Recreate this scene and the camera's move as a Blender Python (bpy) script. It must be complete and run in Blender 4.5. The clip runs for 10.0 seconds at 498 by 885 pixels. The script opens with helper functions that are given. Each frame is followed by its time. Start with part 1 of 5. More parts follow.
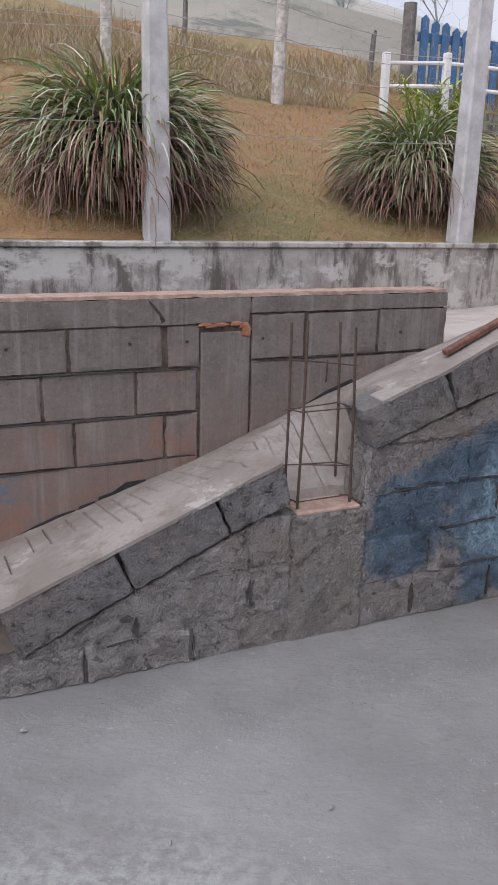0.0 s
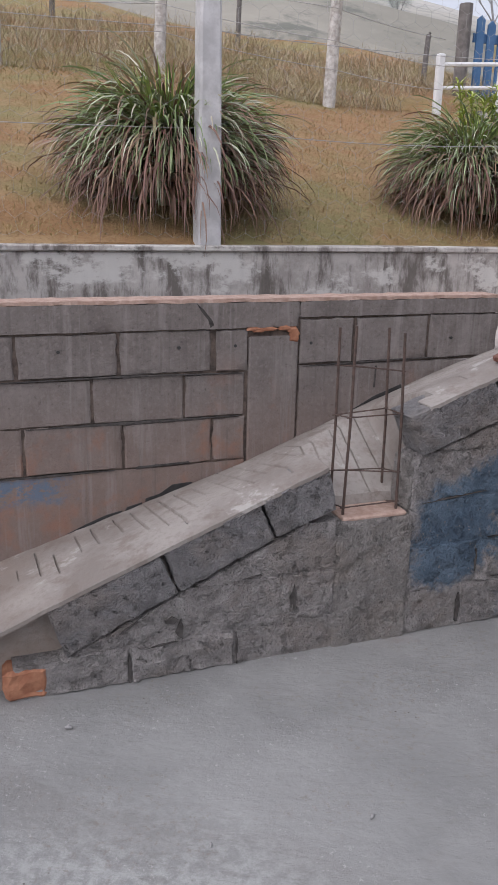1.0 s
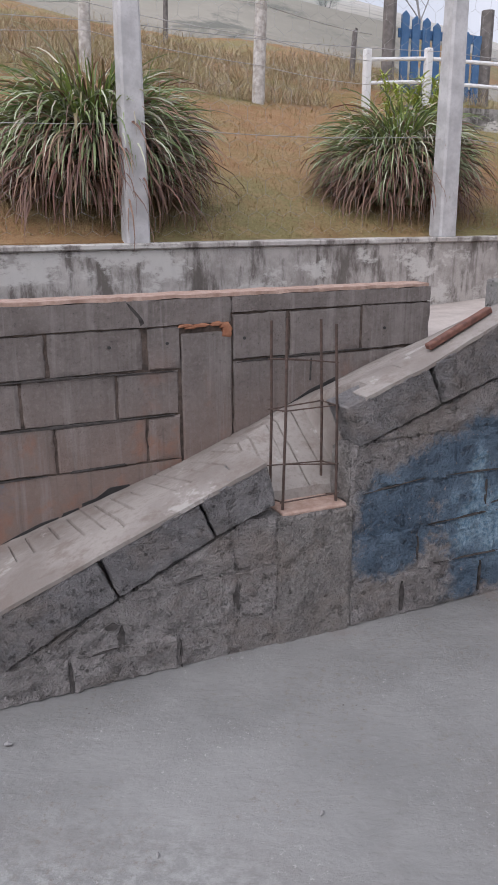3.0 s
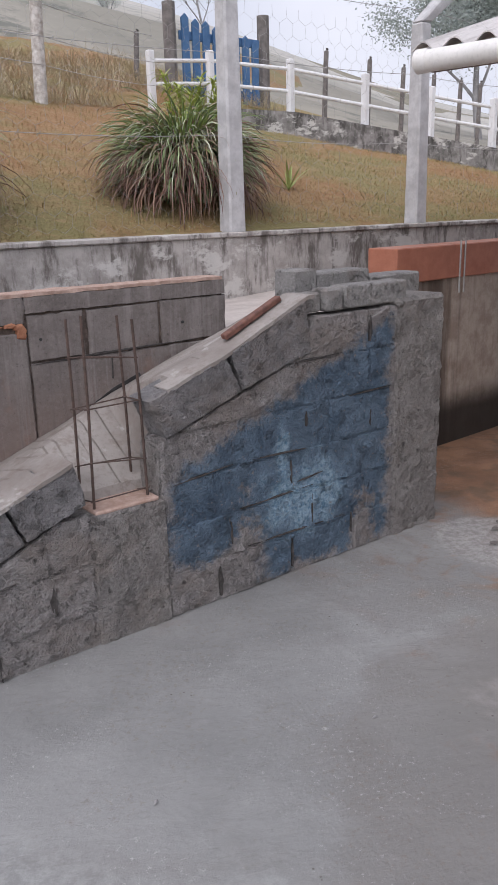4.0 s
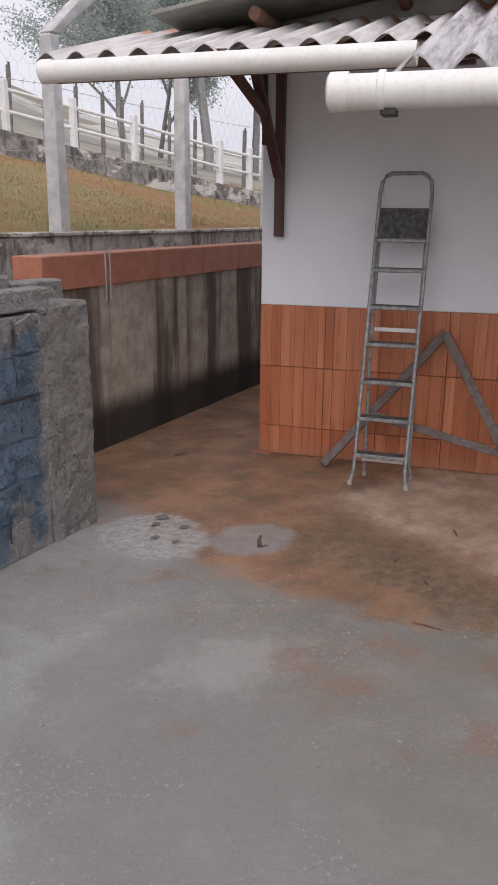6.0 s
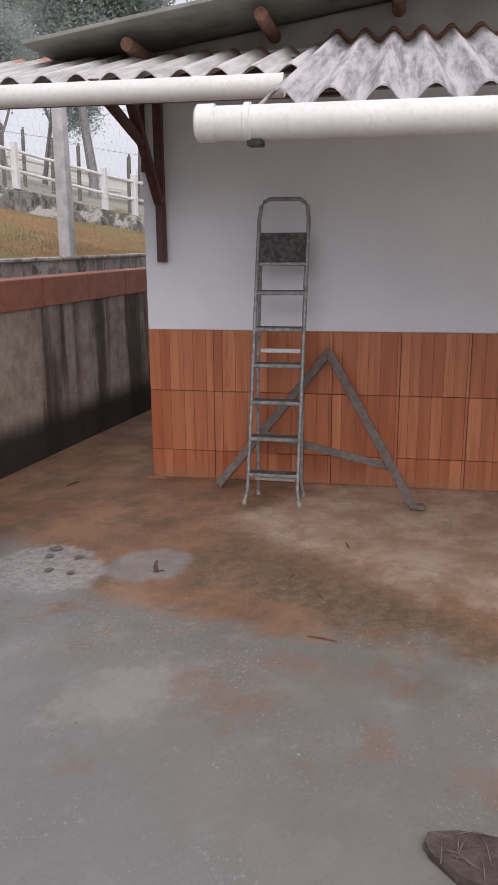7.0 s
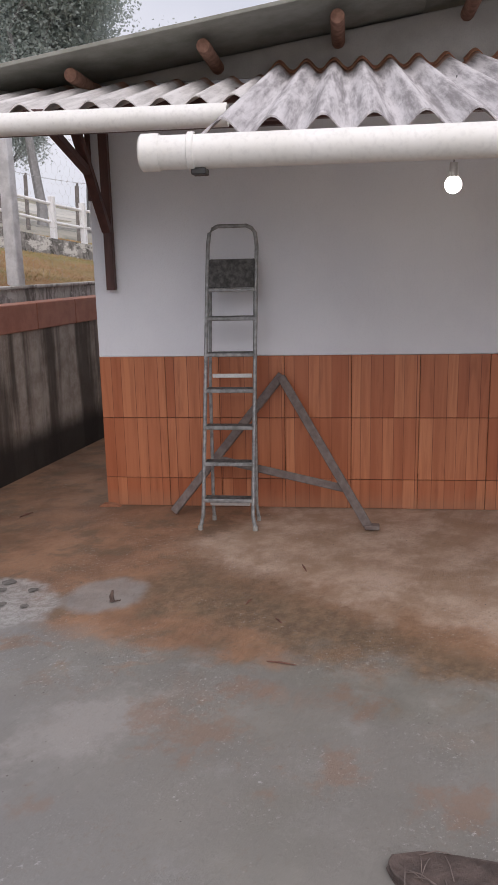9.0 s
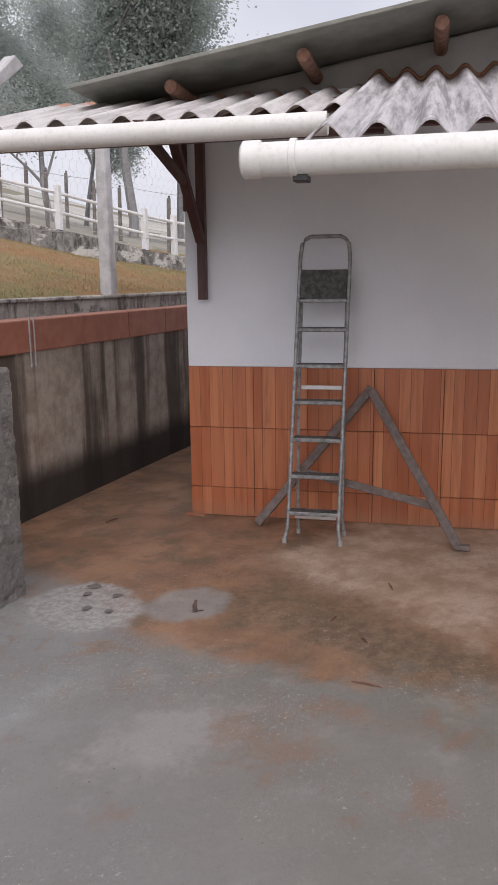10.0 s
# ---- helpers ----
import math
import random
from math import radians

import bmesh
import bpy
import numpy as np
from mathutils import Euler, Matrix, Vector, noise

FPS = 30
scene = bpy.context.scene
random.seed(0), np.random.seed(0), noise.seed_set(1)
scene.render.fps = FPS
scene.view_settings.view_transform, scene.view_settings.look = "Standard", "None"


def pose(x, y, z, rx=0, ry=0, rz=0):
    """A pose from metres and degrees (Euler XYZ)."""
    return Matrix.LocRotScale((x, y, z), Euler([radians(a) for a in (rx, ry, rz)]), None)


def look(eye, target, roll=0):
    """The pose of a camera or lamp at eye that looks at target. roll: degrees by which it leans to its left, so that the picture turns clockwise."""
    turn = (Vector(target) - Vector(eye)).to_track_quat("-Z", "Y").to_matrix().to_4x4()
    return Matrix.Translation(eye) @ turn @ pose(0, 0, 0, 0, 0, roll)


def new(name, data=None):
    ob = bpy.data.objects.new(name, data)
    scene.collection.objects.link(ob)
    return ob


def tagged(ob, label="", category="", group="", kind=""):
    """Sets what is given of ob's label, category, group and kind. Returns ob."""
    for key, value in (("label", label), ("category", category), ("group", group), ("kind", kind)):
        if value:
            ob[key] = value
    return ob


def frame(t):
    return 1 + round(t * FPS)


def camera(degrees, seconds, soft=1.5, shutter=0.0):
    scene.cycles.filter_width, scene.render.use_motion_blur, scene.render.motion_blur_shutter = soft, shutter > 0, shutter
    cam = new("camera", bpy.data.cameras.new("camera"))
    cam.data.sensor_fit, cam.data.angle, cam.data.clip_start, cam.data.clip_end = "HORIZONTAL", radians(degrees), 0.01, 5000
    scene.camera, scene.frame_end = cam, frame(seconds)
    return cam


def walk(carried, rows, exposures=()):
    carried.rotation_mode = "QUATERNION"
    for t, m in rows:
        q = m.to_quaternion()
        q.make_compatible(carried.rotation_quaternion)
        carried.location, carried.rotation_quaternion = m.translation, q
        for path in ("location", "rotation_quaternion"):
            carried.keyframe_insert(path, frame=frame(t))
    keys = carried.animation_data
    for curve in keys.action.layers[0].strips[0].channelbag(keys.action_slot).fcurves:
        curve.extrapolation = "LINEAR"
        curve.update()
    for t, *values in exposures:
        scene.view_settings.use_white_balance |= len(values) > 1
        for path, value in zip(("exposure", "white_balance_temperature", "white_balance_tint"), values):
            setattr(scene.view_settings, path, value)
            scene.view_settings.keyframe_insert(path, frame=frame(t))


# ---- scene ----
cam = camera(34.96, 10.0, 1.5, 0.0)
PATH = [
    (0, 0.0001, 0.0042, 1.6666, 0.863, -16.617, -1.373),
    (0.5, -0.0025, 0.0223, 1.6700, 3.688, -16.665, -1.122),
    (1, 0.0000, -0.0000, 1.6755, 4.350, -16.525, -1.292),
    (1.5, 0.0039, -0.0027, 1.6674, 4.908, -16.273, -1.034),
    (2, 0.0143, 0.0124, 1.6625, 4.850, -16.333, -0.758),
    (2.2, 0.0153, 0.0093, 1.6643, 4.583, -16.340, -0.469),
    (3.3, 0.0612, 0.0531, 1.6453, -3.448, -16.489, -0.189),
    (3.5, 0.0624, 0.0052, 1.6422, -6.437, -16.300, -0.512),
    (4, 0.1076, 0.0063, 1.6260, -13.625, -16.526, 1.493),
    (4.5, 0.1415, -0.0307, 1.6224, -21.069, -16.846, 1.811),
    (5, 0.1673, -0.0422, 1.6196, -28.578, -17.085, -0.146),
    (5.5, 0.1718, -0.0658, 1.6157, -32.160, -16.363, -0.846),
    (6, 0.1845, -0.0888, 1.6195, -37.035, -16.065, -0.459),
    (6.2, 0.1951, -0.0982, 1.6238, -39.491, -15.515, -0.290),
    (7.5, 0.2116, -0.1607, 1.6315, -45.832, -14.275, 0.895),
    (8, 0.2222, -0.1597, 1.6278, -47.010, -13.701, 1.339),
    (8.5, 0.2139, -0.1547, 1.6291, -47.844, -13.106, 1.290),
    (9, 0.2162, -0.1566, 1.6333, -48.114, -12.735, 1.270),
    (9.5, 0.2056, -0.1413, 1.6243, -46.351, -12.205, 1.369),
    (10, 0.2229, -0.0853, 1.6190, -42.109, -11.738, 0.727),
]
walk(cam, [(t, pose(x, y, z, 90 + pitch, roll, yaw)) for t, x, y, z, yaw, pitch, roll in PATH],
     exposures=[(0, 0.11, 6330, 18), (4, 0.11, 6330, 18), (6, 0.07, 6580, 18), (10, 0.07, 6580, 18)])

# ---- world, sun ----
world = bpy.data.worlds.new("overcast")
scene.world = world
world.use_nodes = True
wn, wl = world.node_tree.nodes, world.node_tree.links
wn.clear()
sky = wn.new("ShaderNodeTexSky")
sky.sky_type, sky.sun_disc = "NISHITA", False
sky.sun_elevation, sky.sun_rotation = radians(55), radians(200)
sky.dust_density, sky.air_density = 4.0, 1.0
sky_level = wn.new("ShaderNodeVectorMath")
sky_level.operation = "SCALE"
sky_level.inputs["Scale"].default_value = 0.10
wl.new(sky.outputs[0], sky_level.inputs[0])
cloud_noise = wn.new("ShaderNodeTexNoise")
cloud_noise.inputs["Scale"].default_value = 2.2
cloud_noise.inputs["Detail"].default_value = 4
cloud_ramp = wn.new("ShaderNodeValToRGB")
cloud_ramp.color_ramp.elements[0].position, cloud_ramp.color_ramp.elements[0].color = 0.35, (0.66, 0.71, 0.78, 1)
cloud_ramp.color_ramp.elements[1].position, cloud_ramp.color_ramp.elements[1].color = 0.65, (0.90, 0.93, 0.97, 1)
wl.new(cloud_noise.outputs[0], cloud_ramp.inputs[0])
sky_mix = wn.new("ShaderNodeMixRGB")
sky_mix.inputs[0].default_value = 0.88
wl.new(sky_level.outputs[0], sky_mix.inputs[1])
wl.new(cloud_ramp.outputs[0], sky_mix.inputs[2])
sky_bg = wn.new("ShaderNodeBackground")
sky_bg.inputs[1].default_value = 1.02
sky_out = wn.new("ShaderNodeOutputWorld")
wl.new(sky_mix.outputs[0], sky_bg.inputs[0])
wl.new(sky_bg.outputs[0], sky_out.inputs[0])

sun = new("sun", bpy.data.lights.new("sun", "SUN"))
sun.data.energy, sun.data.angle, sun.data.color = 1.65, radians(70), (1.0, 0.97, 0.94)
sun.matrix_world = look((-11, -12, 18), (0, 0, 0))


# ---- materials ----
class Nodes:
    """A material under construction."""

    def __init__(self, name, rough=0.8, metal=0.0):
        self.mat = bpy.data.materials.new(name)
        self.mat.use_nodes = True
        self.n, self.l = self.mat.node_tree.nodes, self.mat.node_tree.links
        self.bsdf = self.n["Principled BSDF"]
        self.bsdf.inputs["Roughness"].default_value = rough
        self.bsdf.inputs["Metallic"].default_value = metal
        self.coord = self.n.new("ShaderNodeTexCoord").outputs["Object"]

    def put(self, socket, value):
        if isinstance(value, bpy.types.NodeSocket):
            self.l.new(value, socket)
        else:
            socket.default_value = value

    def mapped(self, scale=(1, 1, 1), turn=0.0, shift=(0, 0, 0)):
        m = self.n.new("ShaderNodeMapping")
        m.inputs["Scale"].default_value = scale
        m.inputs["Rotation"].default_value = (0, 0, radians(turn))
        m.inputs["Location"].default_value = shift
        self.l.new(self.coord, m.inputs[0])
        return m.outputs[0]

    def noise(self, scale, detail=5, rough=0.55, at=None, distort=0.0):
        t = self.n.new("ShaderNodeTexNoise")
        t.inputs["Scale"].default_value, t.inputs["Detail"].default_value = scale, detail
        t.inputs["Roughness"].default_value, t.inputs["Distortion"].default_value = rough, distort
        self.l.new(at or self.coord, t.inputs["Vector"])
        return t.outputs[0]

    def voronoi(self, scale, at=None, feature="F1"):
        t = self.n.new("ShaderNodeTexVoronoi")
        t.feature = feature
        t.inputs["Scale"].default_value = scale
        self.l.new(at or self.coord, t.inputs["Vector"])
        return t.outputs[0]

    def band(self, value, low, high):
        t = self.n.new("ShaderNodeMapRange")
        t.interpolation_type = "SMOOTHSTEP"
        self.put(t.inputs[0], value)
        t.inputs[1].default_value, t.inputs[2].default_value = low, high
        return t.outputs[0]

    def calc(self, op, a, b=0.0):
        t = self.n.new("ShaderNodeMath")
        t.operation = op
        self.put(t.inputs[0], a)
        self.put(t.inputs[1], b)
        return t.outputs[0]

    def mix(self, fac, a, b):
        t = self.n.new("ShaderNodeMixRGB")
        self.put(t.inputs[0], fac)
        self.put(t.inputs[1], a)
        self.put(t.inputs[2], b)
        return t.outputs[0]

    def axis(self, direction, at=None):
        """How far a point lies along a direction."""
        t = self.n.new("ShaderNodeVectorMath")
        t.operation = "DOT_PRODUCT"
        self.l.new(at or self.coord, t.inputs[0])
        t.inputs[1].default_value = direction
        return t.outputs["Value"]

    def near(self, place, squash=(1, 1, 1)):
        """Distance from a place."""
        t = self.n.new("ShaderNodeVectorMath")
        t.operation = "SUBTRACT"
        self.l.new(self.coord, t.inputs[0])
        t.inputs[1].default_value = place
        s = self.n.new("ShaderNodeVectorMath")
        s.operation = "MULTIPLY"
        self.l.new(t.outputs[0], s.inputs[0])
        s.inputs[1].default_value = squash
        d = self.n.new("ShaderNodeVectorMath")
        d.operation = "LENGTH"
        self.l.new(s.outputs[0], d.inputs[0])
        return d.outputs["Value"]

    def random(self):
        return self.n.new("ShaderNodeObjectInfo").outputs["Random"]

    def island(self):
        return self.n.new("ShaderNodeNewGeometry").outputs["Random Per Island"]

    def bump(self, height, strength=0.4, depth=0.01, below=None):
        b = self.n.new("ShaderNodeBump")
        b.inputs["Strength"].default_value, b.inputs["Distance"].default_value = strength, depth
        self.l.new(height, b.inputs["Height"])
        if below is not None:
            self.l.new(below, b.inputs["Normal"])
        return b.outputs[0]

    def done(self, colour, normal=None, rough=None):
        self.put(self.bsdf.inputs["Base Color"], colour)
        if normal is not None:
            self.l.new(normal, self.bsdf.inputs["Normal"])
        if rough is not None:
            self.put(self.bsdf.inputs["Roughness"], rough)
        return self.mat


def rgb(r, g, b):
    return (r, g, b, 1.0)


def simple(name, a, b, scale=8, rough=0.7, metal=0.0, bump=0.3, fine=120, depth=0.004, stretch=(1, 1, 1)):
    """Two tones mixed by a coarse noise, dust by a fine one, and fine relief."""
    m = Nodes(name, rough, metal)
    at = m.mapped(stretch)
    c = m.mix(m.band(m.noise(scale, 6, 0.6, at), 0.3, 0.7), a, b)
    f = m.noise(fine, 3, 0.6, at)
    c = m.mix(m.calc("MULTIPLY", m.band(f, 0.45, 0.75), 0.25), c, tuple(0.55 * q for q in b[:3]) + (1,))
    return m.done(c, m.bump(f, bump, depth))


ANG = radians(24)
EU, EV = Vector((math.cos(ANG), math.sin(ANG), 0)), Vector((-math.sin(ANG), math.cos(ANG), 0))
HANG = radians(-54.94)
HU, HN = Vector((math.cos(HANG), math.sin(HANG), 0)), Vector((-math.sin(HANG), math.cos(HANG), 0))
CANG = radians(26.74)
CU, CV = Vector((math.cos(CANG), math.sin(CANG), 0)), Vector((-math.sin(CANG), math.cos(CANG), 0))


def R(u, v, z):
    """Ramp frame: along the ramp walls, away from the yard, up."""
    return EU * u + EV * v + Vector((0, 0, z))


def H(u, n, z):
    """House frame: along the house front, into the house, up."""
    return HU * u + HN * n + Vector((0, 0, z))


def C(u, v, z):
    """Frame of the wall along the side passage."""
    return CU * u + CV * v + Vector((0, 0, z))


def yard_material():
    m = Nodes("yard_concrete", 0.75)
    big, mid, fine = m.noise(0.9, 6, 0.6), m.noise(5, 7, 0.65), m.noise(70, 5, 0.7)
    c = m.mix(m.band(big, 0.35, 0.65), rgb(0.212, 0.215, 0.212), rgb(0.292, 0.295, 0.290))
    damp = m.band(m.calc("ADD", m.axis((0.9, -0.35, 0)), m.calc("MULTIPLY", m.calc("SUBTRACT", m.noise(1.1, 6, 0.6), 0.5), 1.8)), 0.35, 1.25)
    c = m.mix(m.calc("MULTIPLY", damp, 0.85), c, m.mix(m.band(m.noise(2.2, 7, 0.65), 0.35, 0.65), rgb(0.152, 0.145, 0.122), rgb(0.228, 0.217, 0.188)))
    broad = m.band(m.noise(0.6, 5, 0.6, m.mapped((1, 1, 1), 30, (4, 8, 0)), 1.0), 0.47, 0.53)
    c = m.mix(m.calc("MULTIPLY", broad, 0.34), c, rgb(0.19, 0.182, 0.175))
    c = m.mix(m.calc("MULTIPLY", m.band(mid, 0.52, 0.76), 0.30), c, rgb(0.40, 0.40, 0.395))
    # paler rough screed towards the open end of the yard
    wob = m.calc("MULTIPLY", m.calc("SUBTRACT", m.noise(1.6, 5), 0.5), 1.4)
    pale = m.band(m.calc("ADD", m.near((-0.6, 1.15, 0), (0.85, 1.5, 0)), wob), 1.25, 0.55)
    c = m.mix(m.calc("MULTIPLY", pale, 0.8), c, m.mix(m.band(m.noise(26, 7, 0.75), 0.38, 0.62), rgb(0.235, 0.245, 0.24), rgb(0.43, 0.44, 0.435)))
    ridges = m.noise(13, 6, 0.7, m.mapped((0.7, 1.7, 1), 20, (3, 6, 0)), 0.7)
    c = m.mix(m.calc("MULTIPLY", m.band(ridges, 0.47, 0.36), m.calc("ADD", 0.10, m.calc("MULTIPLY", pale, 0.35))), c, rgb(0.16, 0.152, 0.14))
    # red earth washed over the concrete in front of the house
    edge = m.calc("MULTIPLY", m.calc("SUBTRACT", m.noise(1.9, 8, 0.68), 0.5), 1.0)
    reach = m.calc("ADD", m.axis((0.86, 0.50, 0)), edge)
    earth = m.calc("MULTIPLY", m.band(reach, 2.98, 3.22), m.band(m.calc("ADD", m.axis((1, 0, 0)), m.calc("MULTIPLY", edge, 0.6)), 2.02, 2.30))
    film = m.calc("MULTIPLY", m.band(m.calc("ADD", m.axis((0.85, 0.53, 0)), m.calc("MULTIPLY", edge, 1.2)), 2.35, 3.3), m.band(m.noise(3.4, 7, 0.68, None, 0.6), 0.50, 0.66))
    soil = m.mix(m.band(m.noise(2.6, 6, 0.6), 0.35, 0.65), rgb(0.205, 0.110, 0.062), rgb(0.34, 0.185, 0.105))
    soil = m.mix(m.calc("MULTIPLY", m.band(m.noise(3.2, 7, 0.7), 0.48, 0.62), 0.7), soil, rgb(0.135, 0.092, 0.056))
    fray = m.calc("MULTIPLY", m.calc("SUBTRACT", m.noise(3.2, 8, 0.7), 0.5), 0.9)
    dry = m.calc("MULTIPLY", m.band(m.calc("ADD", m.axis((1, 0.02, 0)), fray), 3.10, 3.40), m.band(m.calc("ADD", m.axis((0, 1, 0)), fray), 3.35, 2.95))
    soil = m.mix(m.calc("MULTIPLY", dry, 0.95), soil, m.mix(m.band(m.noise(3.3, 8, 0.72), 0.38, 0.66), rgb(0.36, 0.245, 0.165), rgb(0.56, 0.43, 0.335)))
    damp_strip = m.calc("MULTIPLY", m.band(m.calc("ADD", m.axis((1, 0.02, 0)), fray), 2.45, 2.75), m.calc("MULTIPLY", m.band(m.calc("ADD", m.axis((1, 0.02, 0)), fray), 3.30, 3.00), m.band(m.calc("ADD", m.axis((0, 1, 0)), fray), 3.05, 2.75)))
    soil = m.mix(m.calc("MULTIPLY", damp_strip, 0.7), soil, m.mix(m.band(m.noise(14, 7, 0.75), 0.40, 0.62), rgb(0.10, 0.070, 0.042), rgb(0.235, 0.165, 0.10)))
    c = m.mix(m.calc("MAXIMUM", m.calc("MULTIPLY", earth, 0.93), m.calc("MULTIPLY", film, 0.62)), c, soil)
    # cement patches let into the slab
    rim = m.calc("MULTIPLY", m.calc("SUBTRACT", m.noise(6, 6, 0.7), 0.5), 0.5)
    pale_patch = m.band(m.calc("ADD", m.near((2.12, 3.28, 0), (3.3, 2.9, 0)), m.calc("MULTIPLY", rim, 1.5)), 1.05, 0.80)
    c = m.mix(m.calc("MULTIPLY", pale_patch, 0.8), c, m.mix(m.band(m.noise(22, 6, 0.75), 0.38, 0.62), rgb(0.26, 0.25, 0.24), rgb(0.42, 0.415, 0.405)))
    round_patch = m.band(m.calc("ADD", m.near((2.51, 2.93, 0), (4.2, 4.9, 0)), m.calc("MULTIPLY", rim, 1.3)), 1.12, 0.78)
    c = m.mix(m.calc("MULTIPLY", round_patch, 0.8), c, m.mix(m.band(m.noise(9, 5), 0.35, 0.65), rgb(0.245, 0.235, 0.225), rgb(0.30, 0.29, 0.28)))
    # a later pour, smoother and browner, laid against the pale screed
    lap = m.calc("ADD", m.near((1.55, 1.15, 0), (0.95, 0.62, 0)), m.calc("MULTIPLY", m.calc("SUBTRACT", m.noise(2.4, 6, 0.6), 0.5), 0.45))
    c = m.mix(m.calc("MULTIPLY", m.band(lap, 0.92, 0.82), 0.42), c, rgb(0.19, 0.178, 0.165))
    # rust-red smears
    smear = m.calc("MULTIPLY", m.band(m.noise(2.1, 6, 0.7, m.mapped((1, 1, 1), 0, (3.1, 1.7, 0))), 0.60, 0.70), m.band(m.axis((0.85, 0.53, 0)), 1.6, 2.4))
    c = m.mix(m.calc("MULTIPLY", smear, 0.48), c, rgb(0.215, 0.118, 0.075))
    blot = m.band(m.calc("ADD", m.near((1.72, 2.05, 0), (2.2, 3.2, 0)), m.calc("MULTIPLY", m.calc("SUBTRACT", m.noise(5, 8, 0.72), 0.5), 2.2)), 0.85, 0.25)
    c = m.mix(m.calc("MULTIPLY", blot, 0.38), c, rgb(0.40, 0.375, 0.36))
    for at, wide in (((1.97, 1.76, 0), (4.0, 3.0, 0)), ((2.28, 1.77, 0), (7.0, 6.0, 0)), ((2.10, 1.19, 0), (6.5, 6.0, 0)), ((2.19, 0.77, 0), (5.5, 6.0, 0))):
        spot = m.band(m.calc("ADD", m.near(at, wide), m.calc("MULTIPLY", m.calc("SUBTRACT", m.noise(7, 8, 0.72), 0.5), 4.5)), 0.85, 0.05)
        c = m.mix(m.calc("MULTIPLY", spot, 0.5), c, rgb(0.225, 0.13, 0.085))
    # brown grit trodden into the surface
    sand = m.calc("MULTIPLY", m.band(m.noise(42, 7, 0.78, m.mapped((1, 1, 1), 0, (9, 4, 0))), 0.52, 0.64), m.band(m.noise(1.5, 6, 0.65, m.mapped((1, 1, 1), 0, (2, 9, 0))), 0.47, 0.58))
    c = m.mix(m.calc("MULTIPLY", sand, 0.5), c, rgb(0.185, 0.150, 0.122))
    # dark grit
    grit = m.band(m.voronoi(26), 0.13, 0.07)
    c = m.mix(m.calc("MULTIPLY", grit, m.band(m.noise(2.3, 4), 0.56, 0.64)), c, rgb(0.10, 0.09, 0.08))
    crust = m.calc("MULTIPLY", m.band(m.noise(48, 5, 0.75), 0.56, 0.68), m.band(m.noise(1.7, 6, 0.65), 0.46, 0.60))
    c = m.mix(m.calc("MULTIPLY", crust, 0.6), c, rgb(0.50, 0.495, 0.485))
    peb = m.band(m.voronoi(48, m.mapped((1, 1, 1), 15, (3, 2, 0))), 0.20, 0.12)
    c = m.mix(m.calc("MULTIPLY", m.calc("MULTIPLY", peb, 0.12), m.band(m.noise(4.1, 5, 0.6), 0.50, 0.60)), c, rgb(0.53, 0.52, 0.50))
    brush = m.noise(30, 6, 0.75, m.mapped((0.35, 1.6, 1), -32, (1, 2, 0)), 0.4)
    c = m.mix(m.calc("MULTIPLY", m.band(brush, 0.56, 0.70), 0.30), c, rgb(0.125, 0.118, 0.11))
    wet = m.calc("MULTIPLY", earth, m.band(m.noise(1.3, 5), 0.4, 0.6))
    rough = m.calc("SUBTRACT", m.calc("ADD", 0.62, m.calc("MULTIPLY", mid, 0.25)), m.calc("MULTIPLY", wet, 0.22))
    relief = m.calc("ADD", m.calc("MULTIPLY", m.calc("MULTIPLY", fine, 0.9), m.band(m.noise(1.7, 6, 0.65), 0.40, 0.62)), m.calc("ADD", m.calc("MULTIPLY", mid, 0.7), m.calc("MULTIPLY", ridges, 0.55)))
    return m.done(c, m.bump(relief, 0.45, 0.015), rough)


